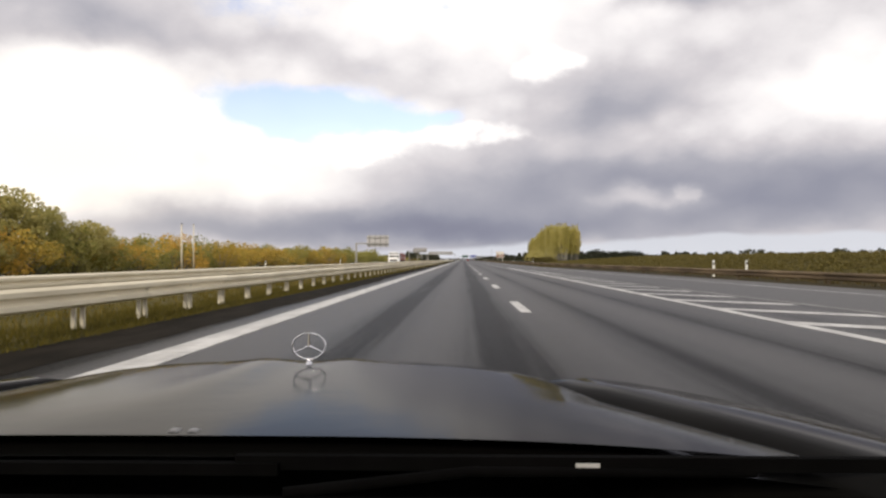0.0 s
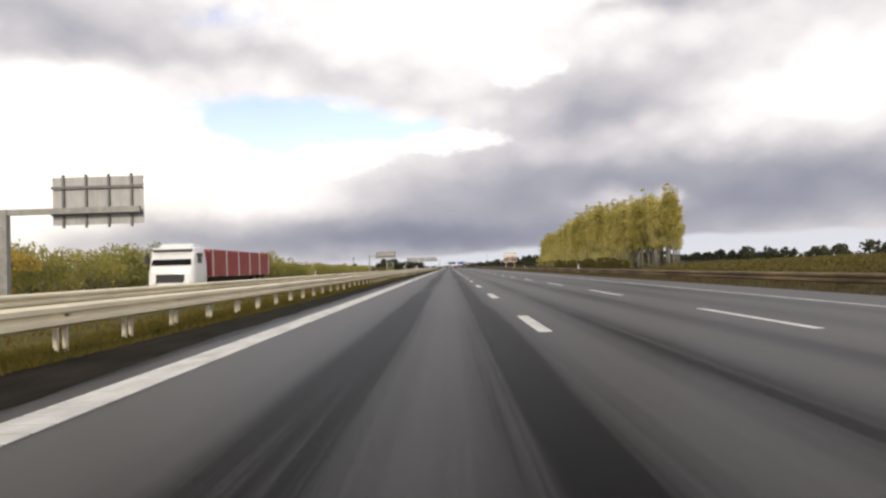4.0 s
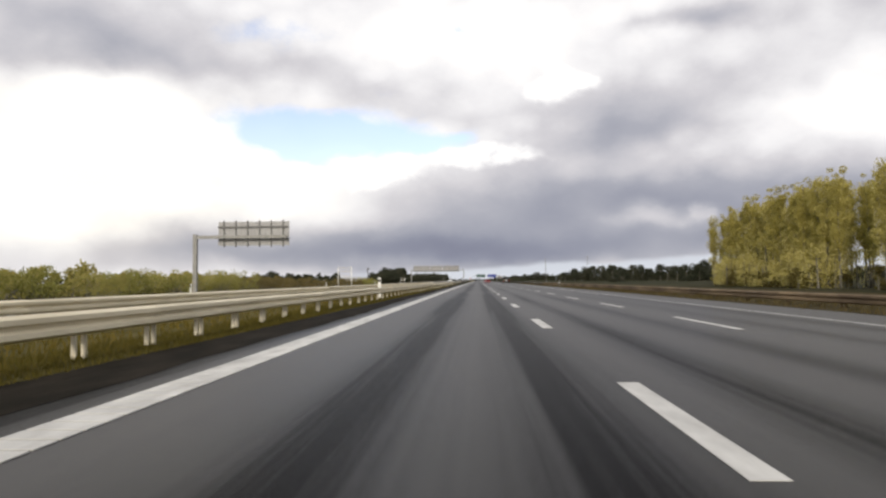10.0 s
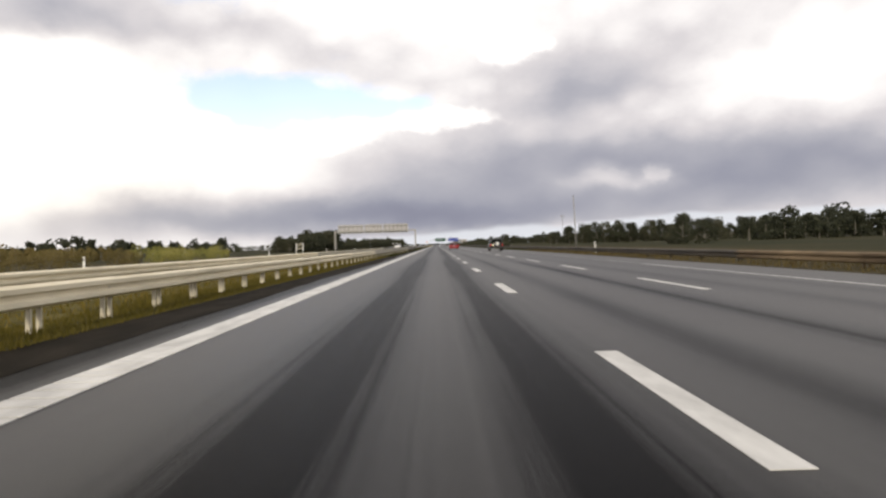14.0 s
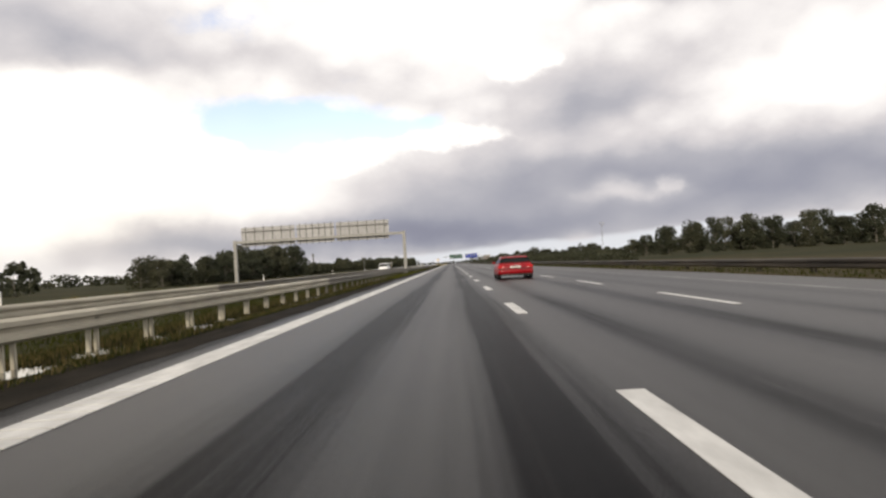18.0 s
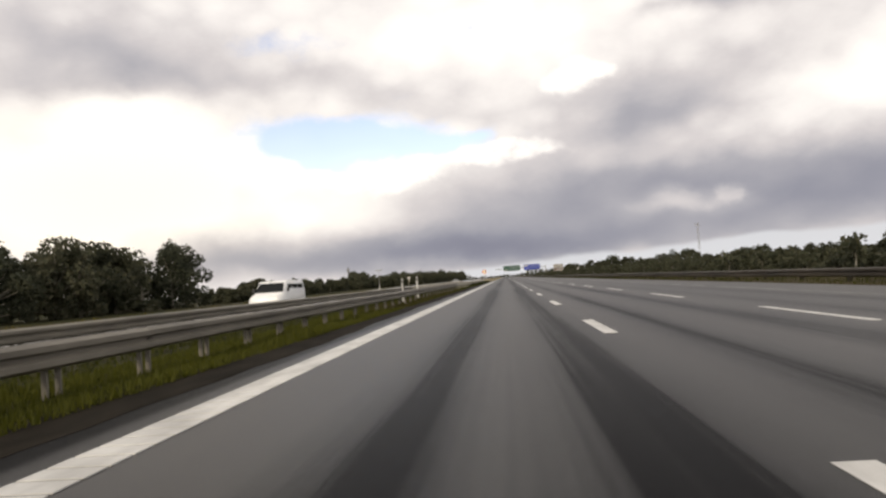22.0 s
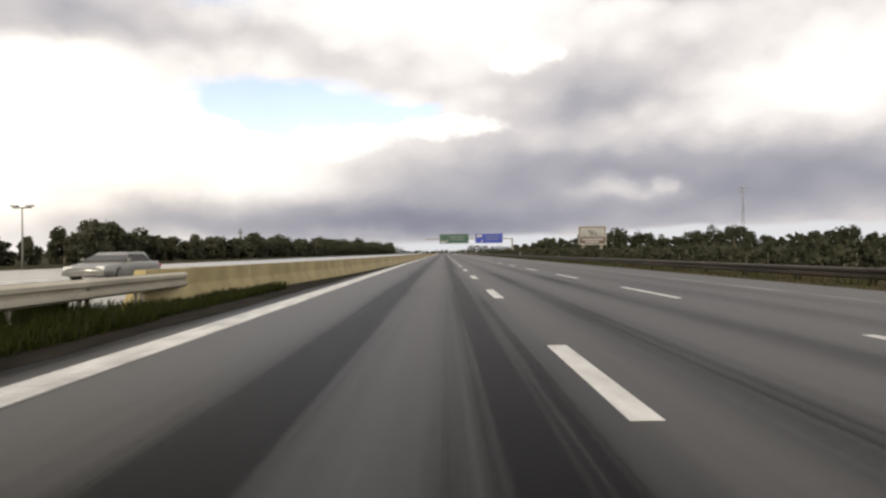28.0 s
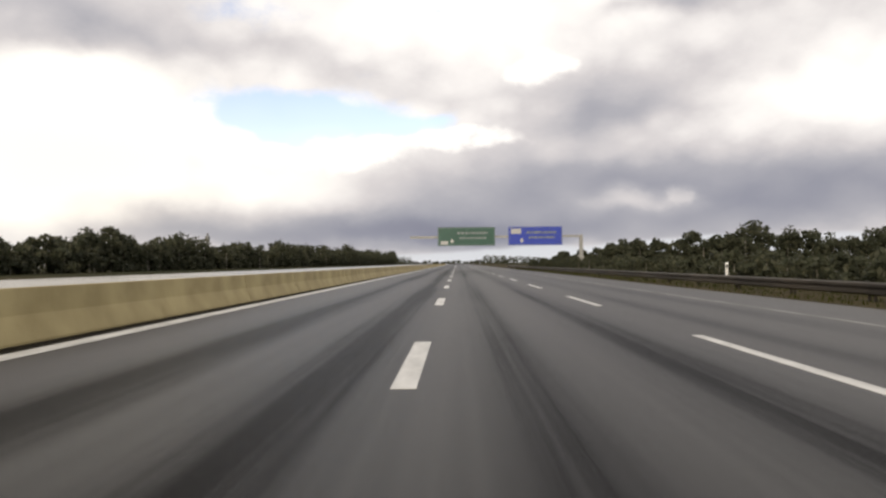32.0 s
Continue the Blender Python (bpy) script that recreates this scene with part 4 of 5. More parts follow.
def grass():
    """Grass blades, thickest along the edge of the median and under the rails."""
    r = np.random.default_rng(79)

    def strip(name, x0, x1, y0, y1, n, lo, hi, wide, label, mat=BLADES):
        x, y = r.uniform(x0, x1, n), r.uniform(y0, y1, n)
        wet = np.zeros(n, bool)
        for a, b in PUDDLES:        # no blades stand in the puddles
            wet |= (y > a - 1) & (y < b + 1) & (np.abs((y - a + 1.05) % 2.1 - 1.05) < .72) & (np.abs(x + 6.75) < .36)
        x, y = x[~wet], y[~wet]
        n = len(x)
        h = r.uniform(lo, hi, n) * (.6 + .8 * np.abs(np.sin(y * .37) * np.cos(y * .11 + x)))
        a = r.uniform(0, 6.28, n)
        dx, dy = np.cos(a) * wide, np.sin(a) * wide
        lx, ly = r.normal(size=n) * h * .35, r.normal(size=n) * h * .35
        v = np.stack([np.stack([x - dx, y - dy, np.full(n, -.02)], 1), np.stack([x + dx, y + dy, np.full(n, -.02)], 1), np.stack([x + lx, y + ly, h], 1)], 1).reshape(-1, 3)
        tagged(part(name, cloud_mesh(name, (v, np.arange(n * 3).reshape(-1, 3)), mat), mat), label, "grass", "", "stuff")

    strip("median_grass", -7.9, -6.36, -20, 470, 330000, .02, .12, .013, "wet yellowish grass under the median guard rail")
    strip("median_grass", -8.1, -6.0, 440, 535, 50000, .03, .15, .014, "dark green grass under the median guard rail", BLADES_GREEN)
    strip("median_grass", -8.1, -6.1, 455, 535, 45000, .03, .13, .014, "wet brown grass among the puddles by the guard rail", BLADES_BROWN)
    strip("median_grass", -8.1, -6.0, 533, 612, 90000, .03, .17, .014, "olive green grass under the median guard rail", BLADES_OLIVE)
    strip("median_grass", -8.1, -6.0, 608, 700, 60000, .03, .15, .014, "dark green grass under the median guard rail", BLADES_GREEN)
    strip("median_grass", -8.1, -6.1, 608, 662, 45000, .03, .13, .014, "wet brown grass among the puddles by the guard rail", BLADES_BROWN)
    strip("median_grass", -8.1, -5.85, 690, 752, 90000, .08, .30, .016, "tall dark green grass under the median guard rail", BLADES_GREEN)
    strip("median_grass", -12.0, -7.6, -20, 450, 60000, .05, .20, .022, "rough grass between the guard rails")
    strip("median_grass", -9.6, -7.25, 690, 752, 50000, .22, .50, .03, "tall dark green grass under the median guard rail", BLADES_GREEN)
    strip("median_grass", -6.9, -6.0, 750, 762, 9000, .05, .30, .02, "dark grass at the end of the concrete barrier", BLADES_GREEN)
    strip("median_grass", -12.0, -7.6, 450, 752, 60000, .05, .22, .022, "dark rough grass between the guard rails", BLADES_GREEN)
    strip("verge_grass", 9.4, 18, 90, 460, 50000, .06, .26, .022, "brown and green grass on the road verge", BLADES_BROWN)
    strip("verge_grass", 9.4, 18, 460, 960, 60000, .04, .20, .022, "dark wet grass on the road verge", BLADES_GREEN)
    strip("verge_grass", 13.8, 22, -10, 95, 12000, .06, .26, .035, "brown and green grass on the road verge", BLADES_BROWN)
    strip("verge_grass", -28, -22.6, 0, 750, 40000, .08, .30, .05, "rough grass beyond the opposite carriageway")


grass()


# ---------------------------------------------------------------- gantries, signs, posts
def sign_back(parent, x0, x1, z0, z1, y, ribs, facing=1):
    """A sign panel seen from behind: sheet, upright ribs, two rails."""
    p = part("sign_panel", Geo().box(x0, x1, y - .02, y + .02, z0, z1), SIGN_BACK, parent, "grey back of a sign panel")
    n = ribs
    for k in range(n):
        x = x0 + (x1 - x0) * (k + .5) / n
        part("rib", Geo().box(x - .05, x + .05, y - .12, y - .022, z0 - .15, z1 + .12), RIB_DARK, p)
    for z in (z0 + (z1 - z0) * .22, z0 + (z1 - z0) * .78):
        part("rail", Geo().box(x0, x1, y - .18, y - .121, z - .06, z + .06), RIB_DARK, p)
    return p


def gantry_half(name, label, y, post_x, post_h, arm_x, panels, ribs, beam_z):
    """A cantilever gantry: post, arm and sign panels that face the other way."""
    ob = thing(name, label, "gantry")
    ob.location = (0, y, 0)
    post = part("post", Geo().box(post_x - .17, post_x + .17, -.17, .17, .0, post_h, None, .03), GANTRY, ob)
    part("base_plate", Geo().box(post_x - .4, post_x + .4, -.4, .4, -.05, .04, None, .02), GANTRY, post)
    lo, hi = min(post_x, arm_x), max(post_x, arm_x)
    part("arm", Geo().box(lo, hi, -.12, .12, beam_z - .14, beam_z + .14, None, .02), GANTRY, ob)
    for x0, x1, z0, z1 in panels:
        sign_back(ob, x0, x1, z0, z1, .16 + .25, ribs)
    return ob


gantry_half("sign_gantry", "grey steel cantilever gantry with sign panels seen from behind", 141, -22.6, 4.4, -16.1, [(-20.5, -16.1, 3.6, 5.9)], 4, 4.25)
gantry_half("sign_gantry", "grey steel cantilever gantry with sign panels seen from behind", 326, -26.1, 5.25, -18.0, [(-24.2, -17.9, 4.25, 6.35)], 6, 5.0)

# wide portal gantry over the opposite carriageway
ob = thing("sign_gantry", "wide grey steel portal gantry with three sign panels seen from behind", "gantry")
ob.location = (0, 570, 0)
for px, h in ((-30.0, 5.7), (-7.40, 5.7)):
    p = part("post", Geo().box(px - .2, px + .2, -.2, .2, 0, h, None, .04), GANTRY, ob)
    part("base_plate", Geo().box(px - .45, px + .45, -.45, .45, -.05, .05, None, .02), GANTRY, p)
part("beam", Geo().box(-29.9, -7.5, -.17, .17, 5.25, 5.6, None, .03), GANTRY, ob)
for a, b in ((-29.2, -22.0), (-21.75, -16.7), (-16.45, -9.4)):
    sign_back(ob, a, b, 4.85, 7.35, .16 + .25, 6)


def letters_bars(parent, x0, x1, y, z, h, rng_seed, mat):
    """A line of unreadable writing as plain bars."""
    r = random.Random(rng_seed)
    x = x0
    while x < x1 - h * .4:
        w = min(h * r.uniform(.5, 1.6), x1 - x)
        part("lettering", Geo().box(x, x + w, y - .012, y - .004, z, z + h), mat, parent)
        x += w + h * r.uniform(.2, .4)


def road_sign(parent, x0, x1, z0, z1, y, mat, label, seed, plate):
    """A wide direction sign: border, two lines of dim writing, an arrow and a pale plate."""
    p = part("sign_panel", Geo().box(x0, x1, y, y + .06, z0, z1, None, .01), mat, parent, label)
    w = .06
    part("border", Geo().box(x0 + .08, x1 - .08, y - .006, y - .002, z1 - .08 - w, z1 - .08).box(x0 + .08, x1 - .08, y - .006, y - .002, z0 + .08, z0 + .08 + w)
         .box(x0 + .08, x0 + .08 + w, y - .006, y - .002, z0 + .18, z1 - .18).box(x1 - .08 - w, x1 - .08, y - .006, y - .002, z0 + .18, z1 - .18), SIGN_DIM, p)
    ww, hh = x1 - x0, z1 - z0
    letters_bars(p, x0 + ww * .34, x0 + ww * .90, y, z0 + hh * .62, hh * .13, seed, SIGN_DIM)
    letters_bars(p, x0 + ww * .38, x0 + ww * .86, y, z0 + hh * .36, hh * .11, seed + 1, SIGN_DIM)
    a, b, c, d = plate
    part("plate", Geo().box(x0 + ww * a, x0 + ww * b, y - .010, y - .003, z0 + hh * c, z0 + hh * d), SIGN_GREY, p, "pale plate on the sign")
    # arrow that points down to its lane
    cx = x0 + ww * .25
    part("arrow", Geo().add([(cx - .12, y - .01, z0 + hh * .38), (cx + .12, y - .01, z0 + hh * .38), (cx + .12, y - .01, z0 + hh * .28), (cx + .36, y - .01, z0 + hh * .28),
                             (cx, y - .01, z0 + hh * .12), (cx - .36, y - .01, z0 + hh * .28), (cx - .12, y - .01, z0 + hh * .28)], [(0, 1, 2, 3, 4, 5, 6)]), SIGN_GREY, p)
    return p


ob = thing("direction_sign_gantry", "steel gantry over the lanes with green and blue direction signs", "gantry")
ob.location = (0, 950, 0)
p = part("post", Geo().box(18.9, 19.4, -.25, .25, 0, 5.15, None, .04), GANTRY, ob)
part("cabinet", Geo().box(18.5, 19.4, -.75, -.26, 0, 2.0, None, .03), GANTRY, p, "grey steel box at the foot of the post")
part("arm", Geo().box(-6.6, 19.3, -.15, .15, 4.75, 5.10, None, .03), GANTRY, ob)
road_sign(ob, -2.4, 6.2, 3.6, 6.4, -.32, GREEN, "green direction sign with white lettering", 5, (.05, .18, .07, .26))
road_sign(ob, 8.2, 16.3, 3.6, 6.4, -.32, BLUE, "blue direction sign with white lettering", 9, (.05, .24, .62, .90))


def words(text, size, mat, parent, m, name="lettering", label=""):
    """Writing with the built-in font, turned into a mesh."""
    cu = bpy.data.curves.new(name, "FONT")
    cu.body, cu.size, cu.align_x, cu.align_y, cu.extrude = text, size, "CENTER", "CENTER", .003
    tx = new(name, cu)
    me = bpy.data.meshes.new_from_object(tx.evaluated_get(bpy.context.evaluated_depsgraph_get()))
    bpy.data.objects.remove(tx)
    me.materials.clear()
    me.materials.append(mat)
    return place(part(name, me, mat, parent, label), m)


def tourist_sign(label, x0, x1, z0, z1, y, turn, kind):
    """A brown sign with a pale picture above and writing below, on four steel legs."""
    w, h = x1 - x0, z1 - z0
    ob = thing("tourist_sign", label, "road sign", "brown tourist signs")
    ob.matrix_basis = pose((x0 + x1) / 2, y, 0, 0, 0, turn)
    # the second sign stands in shade, which its darker sheets paint in
    brown, pale, white = (POSTER_BROWN, POSTER_LIGHT, SIGN_WHITE) if kind == 1 else (POSTER_BROWN_SHADED, POSTER_LIGHT_SHADED, SIGN_GREY)
    part("panel", Geo().box(-w / 2, w / 2, 0, .06, z0, z1, None, .01), brown, ob, "brown sign panel")
    b_ = .09
    part("border", Geo().box(-w / 2, w / 2, -.010, -.003, z1 - b_, z1).box(-w / 2, w / 2, -.010, -.003, z0, z0 + b_)
         .box(-w / 2, -w / 2 + b_, -.010, -.003, z0 + b_, z1 - b_).box(w / 2 - b_, w / 2, -.010, -.003, z0 + b_, z1 - b_), white, ob, "white border")
    part("picture", Geo().box(-w / 2 + .20, w / 2 - .20, -.010, -.003, z0 + h * .40, z1 - .20), pale, ob, "pale picture field")
    q = z0 + h * .42
    pic = Geo()
    if kind == 1:        # a church with two spires over low roofs
        for cx, cw, ch in ((.16, .05, .40), (.25, .05, .40), (-.16, .03, .28), (.205, .10, .20), (-.02, .30, .09), (-.22, .18, .12), (-.10, .06, .16), (.36, .12, .08)):
            a, c = cx * w - cw * w / 2, cx * w + cw * w / 2
            pic.add([(a, -.014, q), (c, -.014, q), (c, -.014, q + ch * h * .7), ((a + c) / 2, -.014, q + ch * h), (a, -.014, q + ch * h * .7)], [(0, 1, 2, 3, 4)])
    else:                # a low boat with uprights
        pic.add([(-.36 * w, -.014, q + .08 * h), (-.30 * w, -.014, q + .02 * h), (.30 * w, -.014, q + .02 * h), (.38 * w, -.014, q + .10 * h), (.28 * w, -.014, q + .055 * h), (-.28 * w, -.014, q + .055 * h)], [(0, 1, 2, 3, 4, 5)])
        for k in range(5):
            cx = (-.10 + k * .065) * w
            pic.add([(cx, -.014, q + .09 * h), (cx + .03 * w, -.014, q + .09 * h), (cx - .01 * w, -.014, q + (.38 - .03 * k) * h), (cx - .035 * w, -.014, q + (.36 - .03 * k) * h)], [(0, 1, 2, 3)])
    part("drawing", pic, POSTER_BROWN if kind == 1 else BLACK, ob, "dark drawing on the picture field")
    if kind == 1:
        words("Roskilde", h * .15, SIGN_WHITE, ob, pose(0, -.008, z0 + h * .275, 90, 0, 0))
        words("Domkirke", h * .15, SIGN_WHITE, ob, pose(0, -.008, z0 + h * .12, 90, 0, 0))
    else:
        letters_bars(ob, -w * .38, w * .38, -.002, z0 + h * .23, h * .09, 21, white)
        letters_bars(ob, -w * .25, w * .25, -.002, z0 + h * .10, h * .07, 22, white)
    for sx in (-.36, -.30, .30, .36):
        part("leg", Geo().tube([(w * sx, .12, -.05), (w * sx, .12, z1 - .2)], .05, 8), POST, ob, "", True)
    for z in (z0 + h * .25, z0 + h * .75):
        part("crossbar", Geo().box(-w * .45, w * .45, .062, .10, z - .04, z + .04), POST, ob)
    return ob


tourist_sign("brown tourist sign with a pale church picture on steel legs", 12.0, 15.1, 1.7, 4.05, 281.5, -3, 1)
tourist_sign("brown tourist sign in shade-darkened colours with a boat picture on steel legs", 14.75, 18.0, 1.75, 3.95, 824, -3, 2)

# speed sign on the median
ob = thing("speed_sign", "round red-rimmed speed sign on a grey post", "road sign")
ob.location = (-6.42, 745.6, 0)
for px in (-.19, .19):
    part("post", Geo().tube([(px, .05, -.02), (px, .05, 2.70)], .035, 10), WHITE, ob, "", True)
part("plate", Geo().disc((0, 0, 2.45), "y", .50, .02, 32), SIGN_YELLOW, ob)
part("rim", Geo().ring((0, -.014, 2.45), .40, .50, .012, 32), SIGN_RED, ob, "red rim of the sign")
words("110", .42, BLACK, ob, pose(0, -.016, 2.45, 90, 0, 0), "numerals", "black numerals")


def marker_post(x, y, h=.95, mat=WHITE, wide=.11):
    ob = thing("marker_post", "white plastic marker post with a dark reflector band", "marker post", "marker posts")
    ob.location = (x, y, 0)
    part("body", Geo().box(-wide / 2, wide / 2, -.04, .04, -.05, h, None, .02), mat, ob)
    part("reflector", Geo().box(-wide / 2 + .015, wide / 2 - .015, -.048, -.042, h - .26, h - .1), BLACK, ob, "dark reflector")
    return ob


marker_post(-7.45, 239.4, 1.25, WHITE, .20)
marker_post(-7.45, 231.2, 1.22, WHITE, .16)
marker_post(-7.45, 308.2, 1.25, WHITE, .18)
marker_post(-7.45, 621.5, 1.34, SIGN_GREY, .09)
marker_post(-7.45, 628.2, 1.45, SIGN_GREY, .13)
mp = marker_post(13.5, 42)
for x, y in ((16.2, 44), (11.4, 128), (11.4, 178), (11.4, 228), (11.4, 378), (11.4, 428), (13.6, 706), (13.6, 878)):
    copy_thing(mp, pose(x, y, 0))
for y in range(30, 750, 48):
    copy_thing(mp, pose(-23.2, y, 0))


def thin_post(x, y, h, r=.05, label="slim grey steel post", group="steel posts", lean=0.0, mat=POST):
    ob = thing("steel_post", label, "post", group)
    ob.location = (x, y, 0)
    part("pole", Geo().tube([(0, 0, -.05), (lean * .5, 0, h * .5), (lean, 0, h)], [r, r * .9, r * .7], 8), mat, ob, "", True)
    part("cap", Geo().disc((lean, 0, h + .02), "z", r * 1.2, .05, 8), GANTRY, ob)
    return ob


thin_post(-25.8, 61, 4.2, .09)
thin_post(-25.2, 62.2, 4.2, .06)
thin_post(18.4, 471, 7.4, .09, "tall slim leaning steel pole on the verge", "", -.25, GANTRY)


def sign_legs(x, y, w, h):
    """A roadside panel on posts, seen from behind."""
    ob = thing("roadside_sign", "roadside sign on white posts seen from behind", "road sign", "roadside signs beyond the opposite carriageway")
    ob.location = (x, y, 0)
    for sx in (-.5, .5):
        part("post", Geo().tube([(w * sx, 0, -.05), (w * sx, 0, h)], .07, 8), WHITE, ob, "", True)
    for z in (h * .55, h * .78, h * .95):
        part("crossbar", Geo().box(-w * .5, w * .5, -.03, .03, z - .04, z + .04), POST, ob)


sign_legs(-25.2, 391, 2.4, 3.6)
sign_legs(-26.0, 497, 1.2, 2.0)

# tall thin mast far off on the left
ob = thing("mast", "tall thin dark mast far behind the trees", "mast")
ob.location = (-163, 1303, 0)
part("shaft", Geo().tube([(0, 0, 0), (0, 0, 12), (0, 0, 22)], [1.0, .8, .6], 8), RIB_DARK, ob, "", True)
part("head", Geo().box(-1.3, 1.3, -1, 1, 17.5, 20), RIB_DARK, ob)


def round_sign(x, y, h, r):
    ob = thing("round_sign", "small round pale road sign on a grey post", "road sign", "small roadside signs")
    ob.location = (x, y, 0)
    part("post", Geo().tube([(0, .03, -.05), (0, .03, h)], .04, 8), POST, ob, "", True)
    part("plate", Geo().disc((0, 0, h - r), "y", r, .02, 24), SIGN_BACK, ob)


round_sign(15.6, 752, 1.95, .38)


def triangle_sign(x, y, h, s):
    """A triangular sign that points down, seen from behind."""
    ob = thing("triangular_sign", "triangular road sign on a grey post seen from behind", "road sign", "small roadside signs")
    ob.location = (x, y, 0)
    part("post", Geo().tube([(0, -.04, -.05), (0, -.04, h)], .04, 8), POST, ob, "", True)
    q = [(-s / 2, h), (s / 2, h), (0, h - s * .87)]
    part("plate", Geo().add([(a, d, b) for d in (0, .02) for a, b in q], [(0, 1, 2), (3, 4, 5), (0, 1, 4, 3), (1, 2, 5, 4), (2, 0, 3, 5)]), SIGN_BACK, ob)


triangle_sign(-24.6, 749.5, 2.55, 1.05)


def lamp_mast(x, y, h, label):
    """A tall slim mast with a crosspiece and lamp heads."""
    ob = thing("lamp_mast", label, "lamp mast", "tall lamp masts")
    ob.location = (x, y, 0)
    part("shaft", Geo().tube([(0, 0, -.1), (0, 0, h * .5), (0, 0, h)], [.12, .09, .06], 8), GANTRY, ob, "", True)
    part("crosspiece", Geo().box(-.9, .9, -.06, .06, h - .08, h + .06), GANTRY, ob)
    for s in (-1, 1):
        part("lamp_head", Geo().box(s * .75 - .3, s * .75 + .3, -.25, .25, h + .06, h + .26, None, .04), SIGN_BACK, ob)


lamp_mast(-42.6, 809.8, 5.9, "slim lamp mast beyond the opposite carriageway")


def lattice_mast(x, y, h, w):
    """A tall lattice mast: four legs, braces and two crosspieces at the head."""
    ob = thing("lattice_mast", "tall grey steel lattice mast behind the roadside wood", "mast")
    ob.location = (x, y, 0)
    for sx in (-1, 1):
        for sy in (-1, 1):
            part("leg", Geo().tube([(sx * w, sy * w, -.1), (sx * w * .45, sy * w * .45, h)], [.06, .04], 6), GANTRY, ob)
    n = 14
    for k in range(n):
        a, b = 1 - .55 * k / n, 1 - .55 * (k + 1) / n
        za, zb = h * k / n, h * (k + 1) / n
        t = 1 if k % 2 else -1
        part("brace", Geo().tube([(-t * w * a, -w * a, za), (t * w * b, -w * b, zb)], .03, 5).tube([(t * w * a, w * a, za), (-t * w * b, w * b, zb)], .03, 5), GANTRY, ob)
    for z in (h - .6, h - 2.0):
        part("crosspiece", Geo().box(-1.9, 1.9, -.10, .10, z, z + .22), GANTRY, ob)


lattice_mast(113.6, 1011, 24.8, .55)


# far roadside buildings and the low overpass at the end of the straight
def building(x, y, w, d, h, mat, label):
    ob = thing("building", label, "building", "buildings along the horizon")
    ob.location = (x, y, 0)
    part("wall", Geo().box(-w / 2, w / 2, -d / 2, d / 2, -.1, h), mat, ob)
    part("roof", Geo().add([(-w / 2 - .3, -d / 2 - .3, h), (w / 2 + .3, -d / 2 - .3, h), (w / 2 + .3, d / 2 + .3, h), (-w / 2 - .3, d / 2 + .3, h), (-w / 2, 0, h + 1.2), (w / 2, 0, h + 1.2)],
                           [(0, 1, 5, 4), (2, 3, 4, 5), (0, 4, 3), (1, 2, 5), (0, 3, 2, 1)]), SIGN_BACK, ob)
    for k in range(max(2, int(w / 4))):
        part("window", Geo().box(-w / 2 + (k + .3) * w / max(2, int(w / 4)), -w / 2 + (k + .6) * w / max(2, int(w / 4)), -d / 2 - .04, -d / 2 - .01, h * .4, h * .75), GLASS_DARK, ob)


building(-150, 1150, 60, 20, 5, SIGN_BACK, "long pale grey low building far off")


# ---------------------------------------------------------------- vehicles
def loft(sections, closed_ends=True):
    """Skin over sections that each have the same number of points."""
    g = Geo()
    n = len(sections[0])
    pts = [p for s in sections for p in s]
    fs = [(i * n + k, i * n + (k + 1) % n, (i + 1) * n + (k + 1) % n, (i + 1) * n + k) for i in range(len(sections) - 1) for k in range(n)]
    if closed_ends:
        fs += [tuple(range(n)), tuple((len(sections) - 1) * n + k for k in reversed(range(n)))]
    return g.add(pts, fs)


def section(y, half, z0, z1, top_in, r=.10):
    """A rounded cross-section of a car body at y."""
    t = half - top_in
    m, q = z0 + (z1 - z0) * .62, r * .3
    side = [(half - r, z0), (half - q, z0 + q), (half, z0 + r), (half + .012, (z0 + r + m) / 2), (half, m), (half * .45 + t * .55, m + (z1 - m) * .55), (t, z1 - r * .5), (t - r * .3, z1 - r * .15), (t - r, z1)]
    return [(a, y, b) for a, b in side] + [(-a, y, b) for a, b in reversed(side)]


def flat_section(y, half, z0, z1, top_in, r=.06):
    """A cross-section with straight sides that lean in, for a cabin."""
    t = half - top_in
    side = [(half - r, z0), (half, z0 + .01), (t, z1 - r * .5), (t - r * .3, z1 - r * .15), (t - r, z1)]
    return [(a, y, b) for a, b in side] + [(-a, y, b) for a, b in reversed(side)]


def wheel(parent, x, y, r, side):
    w = part("wheel", Geo().disc((x, y, r), "x", r, .20, 22), RUBBER, parent, "black tyre", True)
    part("rim", Geo().disc((x + side * .085, y, r), "x", r * .62, .05, 16), RIM, w, "grey alloy rim")
    return w


